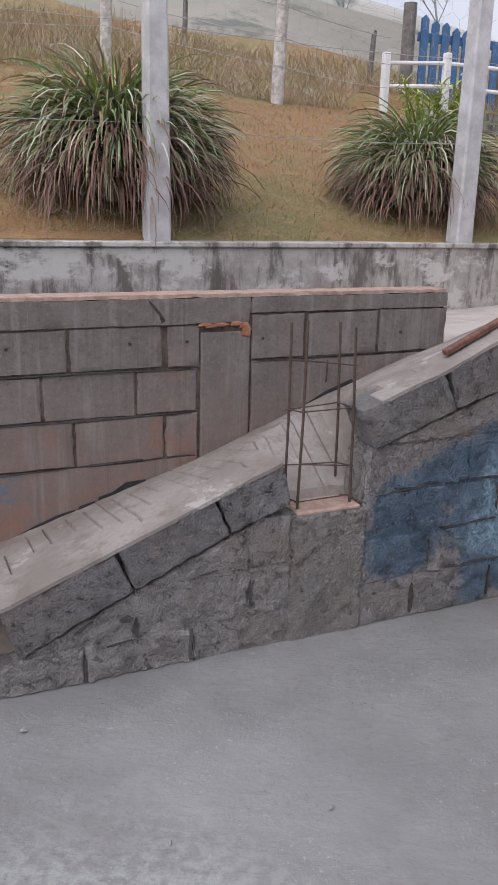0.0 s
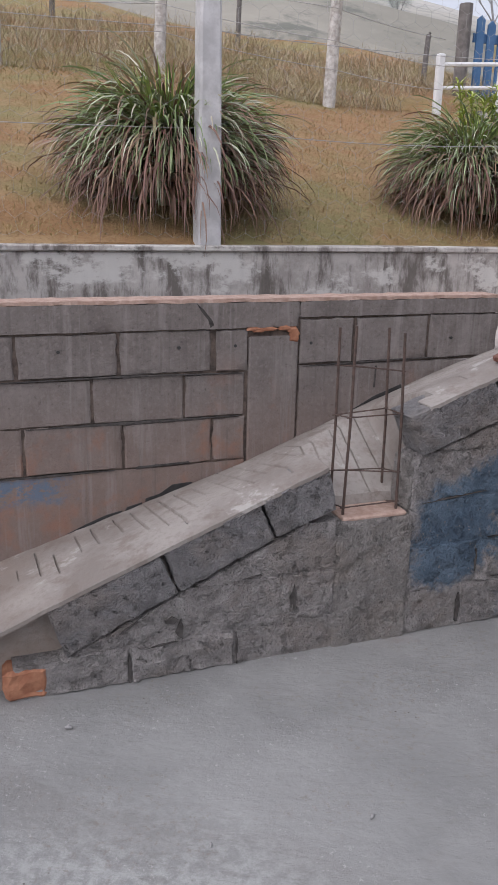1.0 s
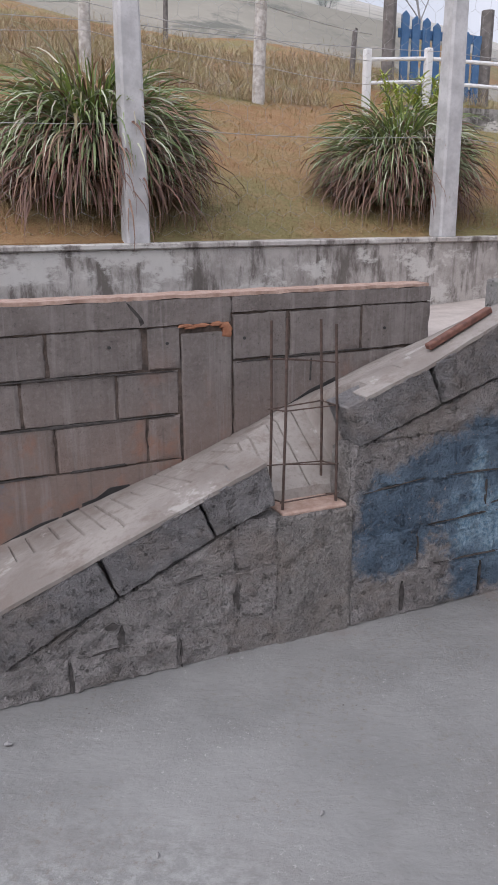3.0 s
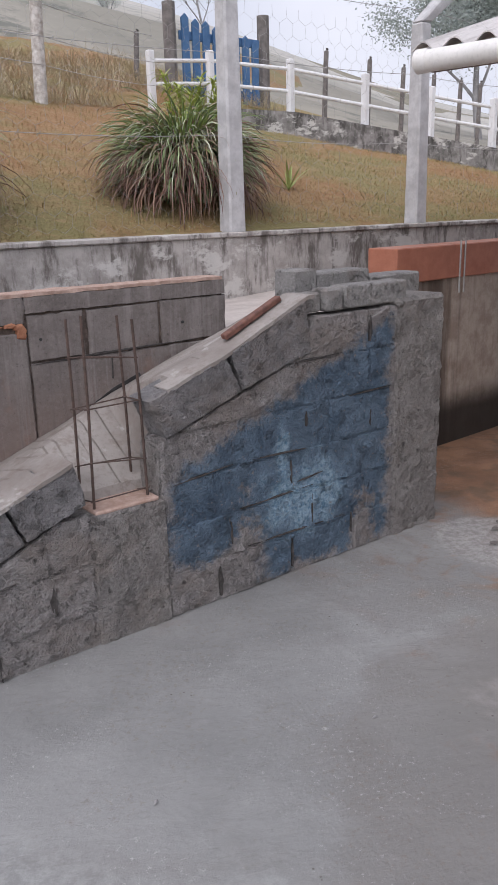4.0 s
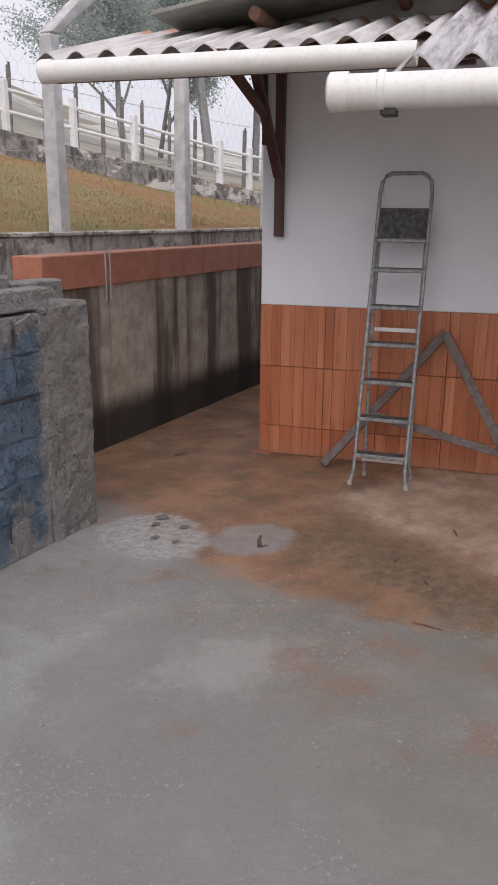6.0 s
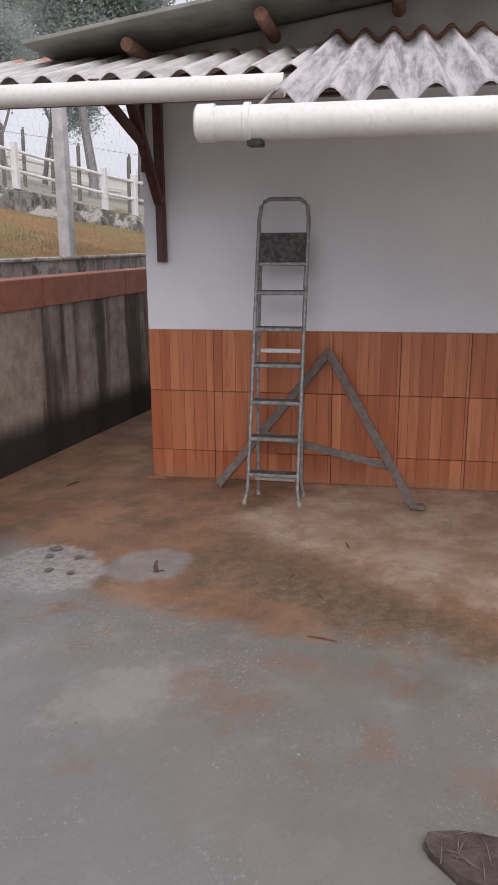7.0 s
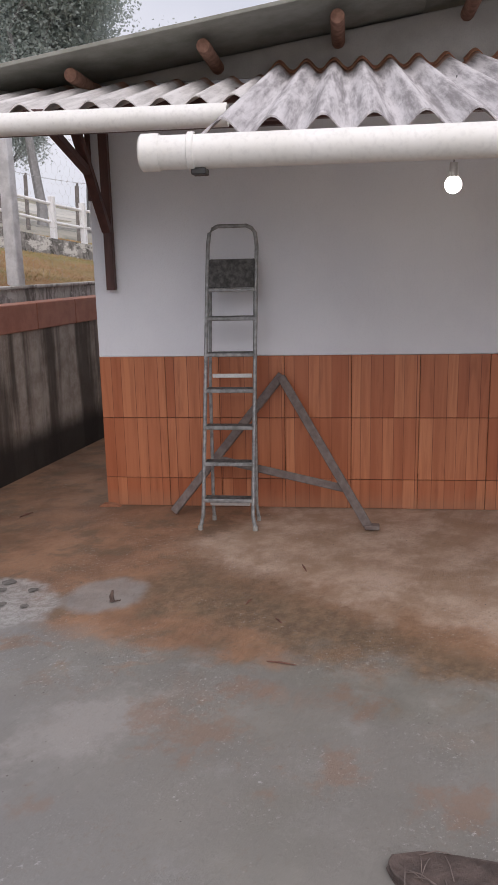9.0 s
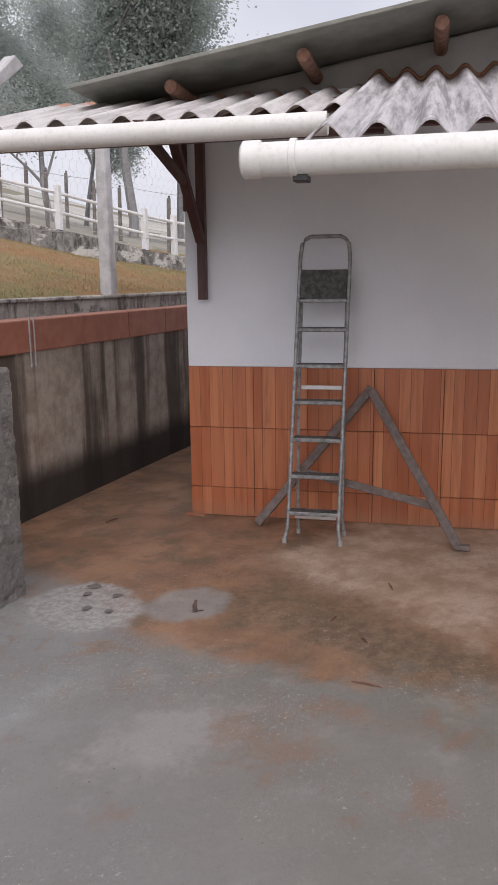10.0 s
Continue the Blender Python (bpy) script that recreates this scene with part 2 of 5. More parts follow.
def block_material(name, lo, hi, blue=False, warm=0.0, relief_k=1.0):
    """Rough cement-washed concrete block, each block a little different."""
    m = Nodes(name, 0.93)
    mid, fine, grain = m.noise(9, 7, 0.65), m.noise(55, 6, 0.7), m.voronoi(120)
    c = m.mix(m.band(mid, 0.3, 0.7), lo, hi)
    c = m.mix(m.calc("MULTIPLY", m.random(), 0.35), c, tuple(0.78 * q for q in lo[:3]) + (1,))
    # light grains and dark hollows: relief shading put into the colour
    c = m.mix(m.calc("MULTIPLY", m.band(fine, 0.5, 0.66), 0.38), c, tuple(1.3 * q for q in hi[:3]) + (1,))
    c = m.mix(m.calc("MULTIPLY", m.band(fine, 0.44, 0.28), 0.7), c, tuple(0.42 * q for q in lo[:3]) + (1,))
    if not warm:
        # pits darkened and lumps paled, again shading painted for the relief
        pits = m.band(m.noise(28, 6, 0.75, m.mapped((1, 1, 1), 0, (1, 4, 2))), 0.40, 0.30)
        c = m.mix(m.calc("MULTIPLY", pits, 0.75), c, tuple(0.30 * q for q in lo[:3]) + (1,))
        lumps = m.band(m.noise(19, 7, 0.7, m.mapped((1, 1, 1), 0, (6, 2, 8))), 0.55, 0.68)
        c = m.mix(m.calc("MULTIPLY", lumps, 0.45), c, tuple(1.45 * q for q in hi[:3]) + (1,))
        mud = m.band(m.noise(2.2, 6, 0.65, m.mapped((1, 1, 1.4), 0, (2, 7, 5))), 0.48, 0.64)
        c = m.mix(m.calc("MULTIPLY", mud, 0.45), c, rgb(0.225, 0.185, 0.155))
    if warm:
        up = m.axis((0, 0, 1))
        low = m.band(m.calc("ADD", up, m.calc("MULTIPLY", m.noise(3, 5), 0.35)), 1.25, 0.65)
        c = m.mix(m.calc("MULTIPLY", low, warm * 0.8), c, rgb(0.225, 0.160, 0.132))
        runs = m.band(m.noise(14, 4, 0.6, m.mapped((1.6, 1.6, 0.09))), 0.52, 0.68)
        c = m.mix(m.calc("MULTIPLY", runs, 0.40), c, rgb(0.315, 0.295, 0.28))
        drips = m.band(m.noise(22, 4, 0.6, m.mapped((1.6, 1.6, 0.07), 0, (2, 5, 1))), 0.56, 0.70)
        c = m.mix(m.calc("MULTIPLY", drips, 0.40), c, rgb(0.11, 0.098, 0.09))
        rust = m.calc("MULTIPLY", m.band(m.noise(2.4, 6, 0.65, m.mapped((1, 1, 0.8), 0, (9, 3, 2))), 0.54, 0.66), m.band(up, 1.15, 0.75))
        c = m.mix(m.calc("MULTIPLY", rust, 0.75), c, rgb(0.27, 0.145, 0.10))
        worn = m.calc("ADD", m.axis((EU.x, EU.y, 0)), m.calc("MULTIPLY", m.calc("SUBTRACT", m.noise(11, 8, 0.75), 0.5), 0.9))
        patch = m.calc("MULTIPLY", m.band(worn, 0.46, 0.22), m.calc("MULTIPLY", m.band(m.calc("ADD", up, m.calc("MULTIPLY", m.noise(19, 7, 0.75), 0.16)), 0.54, 0.61), m.band(up, 0.615, 0.585)))
        patch = m.calc("MULTIPLY", patch, m.band(m.noise(21, 7, 0.75, m.mapped((1, 1, 1.5), 0, (4, 4, 1))), 0.44, 0.54))
        c = m.mix(m.calc("MULTIPLY", patch, 0.8), c, rgb(0.10, 0.16, 0.235))
    if blue:
        along, up = m.axis((EU.x, EU.y, 0)), m.axis((0, 0, 1))
        w1 = m.calc("MULTIPLY", m.calc("SUBTRACT", m.noise(7, 8, 0.75), 0.5), 0.34)
        left = m.band(m.calc("ADD", along, w1), 1.60, 1.68)
        right = m.band(m.calc("ADD", along, w1), 2.92, 2.84)
        under = m.band(m.calc("ADD", m.calc("SUBTRACT", up, m.calc("MULTIPLY", along, 0.42)), w1), -0.06, -0.14)
        foot = m.band(m.calc("ADD", up, m.calc("MULTIPLY", w1, 1.1)), 0.17, 0.25)
        foot2 = m.calc("MAXIMUM", foot, m.band(m.calc("ADD", along, w1), 2.05, 2.15))
        foot2 = m.calc("MULTIPLY", foot2, m.band(m.calc("ADD", up, w1), 0.0, 0.06))
        bare = m.band(m.calc("ADD", m.near(R(2.0, 2.5, 0.27), (1.1, 1, 0.55)), m.calc("MULTIPLY", w1, 1.3)), 0.03, 0.10)
        bare2 = m.band(m.calc("ADD", m.near(R(2.72, 2.5, 0.16), (1.1, 1, 0.5)), m.calc("MULTIPLY", w1, 1.2)), 0.05, 0.12)
        mask = left
        for q in (right, under, foot2, bare, bare2):
            mask = m.calc("MULTIPLY", mask, q)
        mask = m.calc("MULTIPLY", mask, m.band(m.noise(40, 6, 0.75), 0.30, 0.42))
        paint = m.mix(m.band(m.noise(6, 6, 0.65), 0.35, 0.65), rgb(0.062, 0.112, 0.170), rgb(0.120, 0.185, 0.255))
        splash = m.calc("MAXIMUM", m.band(m.calc("ADD", m.near(R(2.36, 2.5, 0.36), (0.8, 1, 1.25)), m.calc("MULTIPLY", w1, 1.6)), 0.29, 0.10),
                        m.band(m.calc("ADD", m.near(R(2.22, 2.5, 0.60), (2.4, 1, 0.8)), w1), 0.15, 0.05))
        paint = m.mix(m.calc("MULTIPLY", splash, 0.85), paint, m.mix(m.band(fine, 0.35, 0.6), rgb(0.13, 0.27, 0.40), rgb(0.36, 0.52, 0.64)))
        c = m.mix(m.calc("MULTIPLY", mask, 0.93), c, paint)
    relief = m.calc("ADD", m.calc("MULTIPLY", fine, 0.6), m.calc("MULTIPLY", grain, 0.2))
    if not warm:
        relief = m.calc("ADD", relief, m.calc("MULTIPLY", m.calc("SUBTRACT", lumps, pits), 0.55))
    n = m.bump(relief, relief_k, 0.03, m.bump(mid, 0.8 * relief_k, 0.03))
    return m.done(c, n)


def stained_wall(name, pale, mid_c, dark, top=1.5, height=0.45, white=0.0, streak=False, damp=0.14):
    """Old render with black mould and runs that come down from its top."""
    m = Nodes(name, 0.9)
    up = m.axis((0, 0, 1))
    runs = m.noise(1.9 if streak else 6.0, 6 if streak else 8, 0.6 if streak else 0.7, m.mapped((1.5, 1.5, 0.13 if streak else 0.45)))
    thin = m.noise(11, 7, 0.7, m.mapped((1.6, 1.6, 0.12 if streak else 0.3)))
    blot, fine = m.noise(6.5, 8, 0.72), m.noise(75, 4, 0.65)
    c = m.mix(m.band(blot, 0.35, 0.62), mid_c, pale)
    c = m.mix(m.calc("MULTIPLY", m.band(runs, 0.47, 0.62), 0.85), c, dark)
    c = m.mix(m.calc("MULTIPLY", m.band(thin, 0.52, 0.68), 0.22 if streak else 0.55), c, dark)
    if white:
        chip = m.calc("MULTIPLY", m.band(m.noise(2.3, 6, 0.7, m.mapped((1, 1, 1.6), 0, (7, 2, 1))), 0.53, 0.60), white)
        c = m.mix(chip, c, rgb(0.62, 0.61, 0.58))
    # darker foot; on the streaked wall it is damp plus shade painted in
    low = m.band(m.calc("ADD", up, m.calc("MULTIPLY", m.noise(5, 5), 0.09 if streak else 0.2)), top - height + damp + 0.02, top - height + 0.02)
    c = m.mix(m.calc("MULTIPLY", low, 0.5 if not streak else 0.95), c, dark if not streak else rgb(0.024, 0.018, 0.014))
    return m.done(c, m.bump(m.calc("ADD", m.calc("MULTIPLY", blot, 1.0), fine), 0.4, 0.008))


def wood_tile_material():
    """Glazed tile printed with upright boards in red-brown wood."""
    m = Nodes("wood_look_tile", 0.32)
    along = m.axis((HU.x, HU.y, 0))
    shift = m.calc("MULTIPLY", m.random(), 7.3)
    board = m.calc("ADD", m.calc("DIVIDE", along, 0.082), m.calc("MULTIPLY", m.noise(0.9, 2, 0.5, m.mapped((3, 3, 0.0))), 2.2))
    cell = m.calc("FLOOR", board)
    tone = m.calc("FRACT", m.calc("MULTIPLY", m.calc("SINE", m.calc("ADD", m.calc("MULTIPLY", cell, 12.9898), shift)), 43758.5))
    seam = m.calc("ABSOLUTE", m.calc("SUBTRACT", m.calc("FRACT", board), 0.5))
    grain = m.noise(26, 5, 0.6, m.mapped((1, 1, 0.05)), 0.4)
    figure = m.noise(7, 4, 0.6, m.mapped((1.3, 1.3, 0.16)), 1.2)
    c = m.mix(tone, rgb(0.40, 0.125, 0.055), rgb(0.57, 0.225, 0.108))
    c = m.mix(m.calc("MULTIPLY", m.band(grain, 0.40, 0.65), 0.45), c, rgb(0.30, 0.085, 0.034))
    c = m.mix(m.calc("MULTIPLY", m.band(figure, 0.55, 0.75), 0.5), c, rgb(0.22, 0.060, 0.026))
    c = m.mix(m.calc("MULTIPLY", m.band(seam, 0.468, 0.49), 0.8), c, rgb(0.13, 0.036, 0.018))
    dust = m.band(m.calc("ADD", m.axis((0, 0, 1)), m.calc("MULTIPLY", m.noise(9, 5), 0.14)), 0.22, 0.06)
    c = m.mix(m.calc("MULTIPLY", dust, 0.4), c, rgb(0.33, 0.19, 0.12))
    return m.done(c, m.bump(grain, 0.08, 0.002), m.calc("ADD", 0.28, m.calc("MULTIPLY", m.noise(18, 4), 0.15)))


def sheet_material(name, pale, dark):
    """Weathered fibre cement with lichen and runs down the slope."""
    m = Nodes(name, 0.88)
    xyz = m.n.new("ShaderNodeCombineXYZ")
    m.l.new(m.axis((HU.x, HU.y, 0)), xyz.inputs[0])
    m.l.new(m.axis((0.055 * HN.x, 0.055 * HN.y, 0)), xyz.inputs[1])
    runs = m.noise(24, 6, 0.7, xyz.outputs[0])
    spots, fine = m.noise(22, 6, 0.7), m.noise(120, 3)
    c = m.mix(m.band(runs, 0.38, 0.66), pale, dark)
    c = m.mix(m.calc("MULTIPLY", m.band(spots, 0.57, 0.70), 0.38), c, tuple(0.35 * q for q in dark[:3]) + (1,))
    rust = m.calc("MULTIPLY", m.band(m.calc("ADD", m.axis((HN.x, HN.y, 0)), m.calc("MULTIPLY", m.noise(9, 4), 0.25)), 5.17, 5.31), 0.8)
    c = m.mix(rust, c, rgb(0.36, 0.14, 0.06))
    return m.done(c, m.bump(fine, 0.3, 0.003))


def earth_material():
    m = Nodes("bank_earth", 0.95)
    a, b, f = m.noise(0.8, 5), m.noise(4.5, 7, 0.7), m.noise(38, 6, 0.75)
    c = m.mix(m.band(a, 0.40, 0.60), rgb(0.34, 0.195, 0.090), rgb(0.27, 0.235, 0.10))
    c = m.mix(m.calc("MULTIPLY", m.band(b, 0.46, 0.66), 0.6), c, rgb(0.44, 0.30, 0.16))
    c = m.mix(m.calc("MULTIPLY", m.band(f, 0.48, 0.66), 0.55), c, rgb(0.17, 0.10, 0.050))
    far = m.band(m.near((0, 0, 0), (1, 1, 0)), 14.0, 42.0)
    hill = m.mix(m.band(m.noise(0.16, 7, 0.65), 0.38, 0.62), rgb(0.20, 0.19, 0.14), rgb(0.28, 0.255, 0.19))
    hill = m.mix(m.calc("MULTIPLY", m.band(m.noise(0.55, 6, 0.7), 0.52, 0.66), 0.45), hill, rgb(0.12, 0.135, 0.10))
    c = m.mix(far, c, hill)
    return m.done(c, m.bump(m.calc("ADD", b, f), 0.8, 0.03))


def blade_material(name, tones, rough=0.6, patchy=False):
    m = Nodes(name, rough)
    ramp = m.n.new("ShaderNodeValToRGB")
    ramp.color_ramp.interpolation = "LINEAR"
    els = ramp.color_ramp.elements
    for i, t in enumerate(tones):
        e = els[i] if i < 2 else els.new(1.0)
        e.position, e.color = i / (len(tones) - 1), (*t, 1)
    m.l.new(m.island(), ramp.inputs[0])
    c = m.mix(m.calc("MULTIPLY", m.noise(30, 3), 0.35), ramp.outputs[0], rgb(0.16, 0.11, 0.05))
    if patchy:
        c = m.mix(m.calc("MULTIPLY", m.band(m.noise(0.9, 5, 0.6), 0.44, 0.58), 0.75), c, m.mix(m.island(), rgb(0.21, 0.215, 0.075), rgb(0.38, 0.335, 0.14)))
        c = m.mix(m.calc("MULTIPLY", m.band(m.noise(2.7, 5, 0.65), 0.50, 0.62), 0.65), c, m.mix(m.island(), rgb(0.22, 0.11, 0.058), rgb(0.43, 0.24, 0.12)))
    return m.done(c)


M_YARD = yard_material()
M_FRONT = block_material("cement_washed_block", rgb(0.228, 0.213, 0.207), rgb(0.345, 0.327, 0.318), blue=True)
M_COLUMN = block_material("cast_column_concrete", rgb(0.222, 0.208, 0.198), rgb(0.318, 0.302, 0.287))
M_KERB = block_material("kerb_block", rgb(0.180, 0.175, 0.177), rgb(0.270, 0.263, 0.265))
M_BACK = block_material("grey_wall_block", rgb(0.160, 0.140, 0.130), rgb(0.222, 0.199, 0.187), warm=0.85, relief_k=0.4)
M_LOOSE = block_material("loose_block", rgb(0.27, 0.265, 0.255), rgb(0.37, 0.36, 0.35))
M_JOINT = simple("shadowy_open_joint", rgb(0.032, 0.029, 0.027), rgb(0.085, 0.078, 0.074), 45, 0.95)
M_BED = simple("brown_bed_mortar", rgb(0.055, 0.044, 0.038), rgb(0.15, 0.115, 0.095), 24, 0.95, bump=0.7, fine=70, depth=0.012)
M_DEAD = blade_material("dead_maroon_leaves", [(0.10, 0.048, 0.045), (0.20, 0.095, 0.085), (0.34, 0.22, 0.16), (0.14, 0.07, 0.06)])
M_PINK = simple("mortar_bed", rgb(0.36, 0.24, 0.19), rgb(0.50, 0.37, 0.31), 26, 0.92, bump=0.6, depth=0.01)
M_RET = stained_wall("mouldy_render", rgb(0.50, 0.475, 0.45), rgb(0.33, 0.305, 0.285), rgb(0.115, 0.10, 0.088), 1.5, 0.45, 0.85)
M_CORR = stained_wall("passage_render", rgb(0.47, 0.405, 0.345), rgb(0.33, 0.265, 0.215), rgb(0.066, 0.047, 0.035), 1.15, 0.92, 0.0, True, 0.22)
M_CAP = simple("brown_ceramic_coping", rgb(0.36, 0.130, 0.078), rgb(0.45, 0.185, 0.115), 9, 0.45, bump=0.15)
M_POST = simple("cast_post_concrete", rgb(0.43, 0.43, 0.435), rgb(0.60, 0.60, 0.605), 10, 0.85, bump=0.4, fine=60)
M_WHITE = simple("white_wall_paint", rgb(0.74, 0.765, 0.82), rgb(0.79, 0.815, 0.86), 2.0, 0.75, bump=0.15, fine=160, depth=0.002)
M_GABLE = simple("gable_render", rgb(0.33, 0.325, 0.31), rgb(0.42, 0.415, 0.40), 3, 0.9)
M_TILE = wood_tile_material()
M_GROUT = simple("dark_grout", rgb(0.10, 0.045, 0.028), rgb(0.14, 0.065, 0.04), 30, 0.9)
M_PVC = simple("white_pvc_pipe", rgb(0.74, 0.735, 0.70), rgb(0.80, 0.795, 0.77), 5, 0.35, bump=0.05, fine=50)
M_SHEET = sheet_material("fibre_cement_sheet", rgb(0.62, 0.60, 0.585), rgb(0.36, 0.34, 0.33))
M_SHEET_DARK = sheet_material("aged_fibre_cement_sheet", rgb(0.56, 0.54, 0.55), rgb(0.22, 0.205, 0.21))
M_ROOF = simple("mossy_roof_sheet", rgb(0.20, 0.205, 0.175), rgb(0.29, 0.29, 0.26), 6, 0.9)
M_WOOD_DARK = simple("dark_stained_timber", rgb(0.055, 0.022, 0.020), rgb(0.095, 0.040, 0.034), 18, 0.55, stretch=(1, 1, 0.2))
M_LOG = simple("weathered_log_end", rgb(0.17, 0.085, 0.058), rgb(0.29, 0.16, 0.115), 26, 0.85)
M_STAKE = simple("wet_red_stake", rgb(0.10, 0.045, 0.035), rgb(0.22, 0.10, 0.07), 30, 0.7)
M_BOARD = simple("grey_weathered_board", rgb(0.135, 0.105, 0.095), rgb(0.20, 0.165, 0.15), 24, 0.85)
M_ALU = simple("scuffed_aluminium", rgb(0.20, 0.205, 0.205), rgb(0.38, 0.385, 0.385), 30, 0.5, metal=0.55, bump=0.2)
M_ALU_PALE = simple("bare_aluminium_bar", rgb(0.66, 0.66, 0.65), rgb(0.74, 0.74, 0.73), 22, 0.5, metal=0.4)
M_TREAD = simple("black_step_plate", rgb(0.030, 0.030, 0.030), rgb(0.13, 0.13, 0.125), 34, 0.7)
M_RUBBER = simple("pale_rubber_foot", rgb(0.30, 0.29, 0.27), rgb(0.40, 0.39, 0.36), 30, 0.8)
M_STEEL = simple("rusty_rebar", rgb(0.075, 0.055, 0.048), rgb(0.14, 0.095, 0.078), 40, 0.75, metal=0.35)
M_WIRE = simple("galvanised_wire", rgb(0.36, 0.355, 0.35), rgb(0.46, 0.455, 0.45), 40, 0.55, metal=0.3)
M_RAMP = Nodes("ramp_screed", 0.88)
_m = M_RAMP
_a, _b = _m.noise(3, 6, 0.6), _m.noise(45, 6, 0.7)
_c = _m.mix(_m.band(_a, 0.35, 0.65), rgb(0.225, 0.20, 0.182), rgb(0.335, 0.31, 0.287))
_c = _m.mix(_m.calc("MULTIPLY", _m.band(_b, 0.47, 0.66), 0.5), _c, rgb(0.22, 0.185, 0.165))
_low = _m.band(_m.calc("ADD", _m.axis((0, 0, 1)), _m.calc("MULTIPLY", _m.noise(5, 5), 0.3)), 0.55, 0.20)
_c = _m.mix(_m.calc("MULTIPLY", _m.band(_m.noise(7, 7, 0.7), 0.52, 0.64), 0.6), _c, rgb(0.19, 0.155, 0.135))
_c = _m.mix(_m.calc("MULTIPLY", _m.band(_m.noise(4.5, 6, 0.7, _m.mapped((1, 1, 1), 0, (5, 1, 3))), 0.60, 0.68), 0.7), _c, rgb(0.47, 0.45, 0.43))
_c = _m.mix(_m.calc("MULTIPLY", _low, 0.5), _c, rgb(0.26, 0.18, 0.13))
M_RAMP = _m.done(_c, _m.bump(_m.calc("ADD", _a, _b), 0.5, 0.01))
M_LANDING = simple("pale_dusty_screed", rgb(0.42, 0.375, 0.345), rgb(0.55, 0.50, 0.465), 7, 0.9, bump=0.4, fine=50, depth=0.006)
M_CLAY = simple("fired_clay", rgb(0.25, 0.10, 0.055), rgb(0.40, 0.19, 0.11), 20, 0.9)
M_EARTH = earth_material()
M_LEMON = blade_material("lemongrass_blades", [(0.09, 0.16, 0.05), (0.22, 0.33, 0.13), (0.42, 0.52, 0.31), (0.66, 0.69, 0.54), (0.24, 0.095, 0.085), (0.46, 0.32, 0.22), (0.17, 0.27, 0.10), (0.31, 0.42, 0.21)])
M_LEMON_LIGHT = blade_material("fresh_lemongrass_blades", [(0.21, 0.36, 0.07), (0.34, 0.48, 0.12), (0.40, 0.50, 0.18), (0.18, 0.30, 0.08)])
M_SHRUB = blade_material("yellow_green_leaves", [(0.40, 0.50, 0.08), (0.52, 0.60, 0.14), (0.34, 0.46, 0.10)])
M_DRY = blade_material("dry_lawn_blades", [(0.45, 0.24, 0.11), (0.55, 0.33, 0.16), (0.43, 0.31, 0.14), (0.62, 0.45, 0.26), (0.36, 0.33, 0.13)], 0.7, True)
M_GREEN_LAWN = blade_material("green_lawn_blades", [(0.14, 0.21, 0.05), (0.24, 0.27, 0.08), (0.37, 0.30, 0.11)])
M_TALL = blade_material("tall_dry_grass_blades", [(0.50, 0.41, 0.25), (0.42, 0.36, 0.21), (0.60, 0.52, 0.37), (0.33, 0.22, 0.18), (0.38, 0.38, 0.20), (0.47, 0.36, 0.29)])
# leaf colours carry the haze: much paler and greyer than near foliage
M_LEAF = blade_material("haze_paled_leaves", [(0.40, 0.46, 0.45), (0.46, 0.52, 0.50), (0.53, 0.58, 0.56)])
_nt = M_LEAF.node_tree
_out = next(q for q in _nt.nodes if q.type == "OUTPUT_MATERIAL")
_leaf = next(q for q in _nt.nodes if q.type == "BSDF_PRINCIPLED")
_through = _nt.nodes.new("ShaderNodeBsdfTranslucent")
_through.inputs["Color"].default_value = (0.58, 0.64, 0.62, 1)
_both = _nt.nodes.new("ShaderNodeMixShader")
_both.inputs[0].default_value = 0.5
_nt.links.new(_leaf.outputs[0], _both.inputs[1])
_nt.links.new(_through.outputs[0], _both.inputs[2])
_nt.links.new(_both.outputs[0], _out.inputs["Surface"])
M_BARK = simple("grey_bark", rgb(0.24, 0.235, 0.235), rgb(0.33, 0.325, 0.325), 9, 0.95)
M_OLDPOST = simple("peeling_whitewashed_timber", rgb(0.36, 0.33, 0.30), rgb(0.66, 0.645, 0.62), 16, 0.9, bump=0.8, fine=30, depth=0.02)
M_GREYPOST = simple("bare_grey_timber", rgb(0.13, 0.12, 0.115), rgb(0.22, 0.205, 0.195), 12, 0.95)
M_FENCE = simple("white_fence_paint", rgb(0.70, 0.71, 0.72), rgb(0.78, 0.79, 0.80), 6, 0.7)
M_BLUE = simple("blue_gate_paint", rgb(0.045, 0.125, 0.27), rgb(0.075, 0.175, 0.34), 8, 0.65)
M_STONE = simple("dark_slate", rgb(0.055, 0.042, 0.038), rgb(0.115, 0.085, 0.075), 14, 0.55, bump=0.7, fine=50, depth=0.01)
M_PATCH_HOLE = simple("dark_hole_fill", rgb(0.12, 0.11, 0.10), rgb(0.20, 0.19, 0.18), 40, 0.8)
M_BULB = bpy.data.materials.new("lit_bulb")
M_BULB.use_nodes = True
M_BULB.node_tree.nodes["Principled BSDF"].inputs["Emission Color"].default_value = (1.0, 0.97, 0.88, 1)
M_BULB.node_tree.nodes["Principled BSDF"].inputs["Emission Strength"].default_value = 22.0
M_BLACK = simple("black_plastic_and_hole_shade", rgb(0.02, 0.02, 0.02), rgb(0.04, 0.04, 0.04), 20, 0.5)


# ---- builders ----
def thing(name, place, label, category, group="", kind=""):
    root = new(name)
    root.location = place
    root.empty_display_size = 0.1
    bpy.context.view_layer.update()
    return tagged(root, label, category, group, kind)


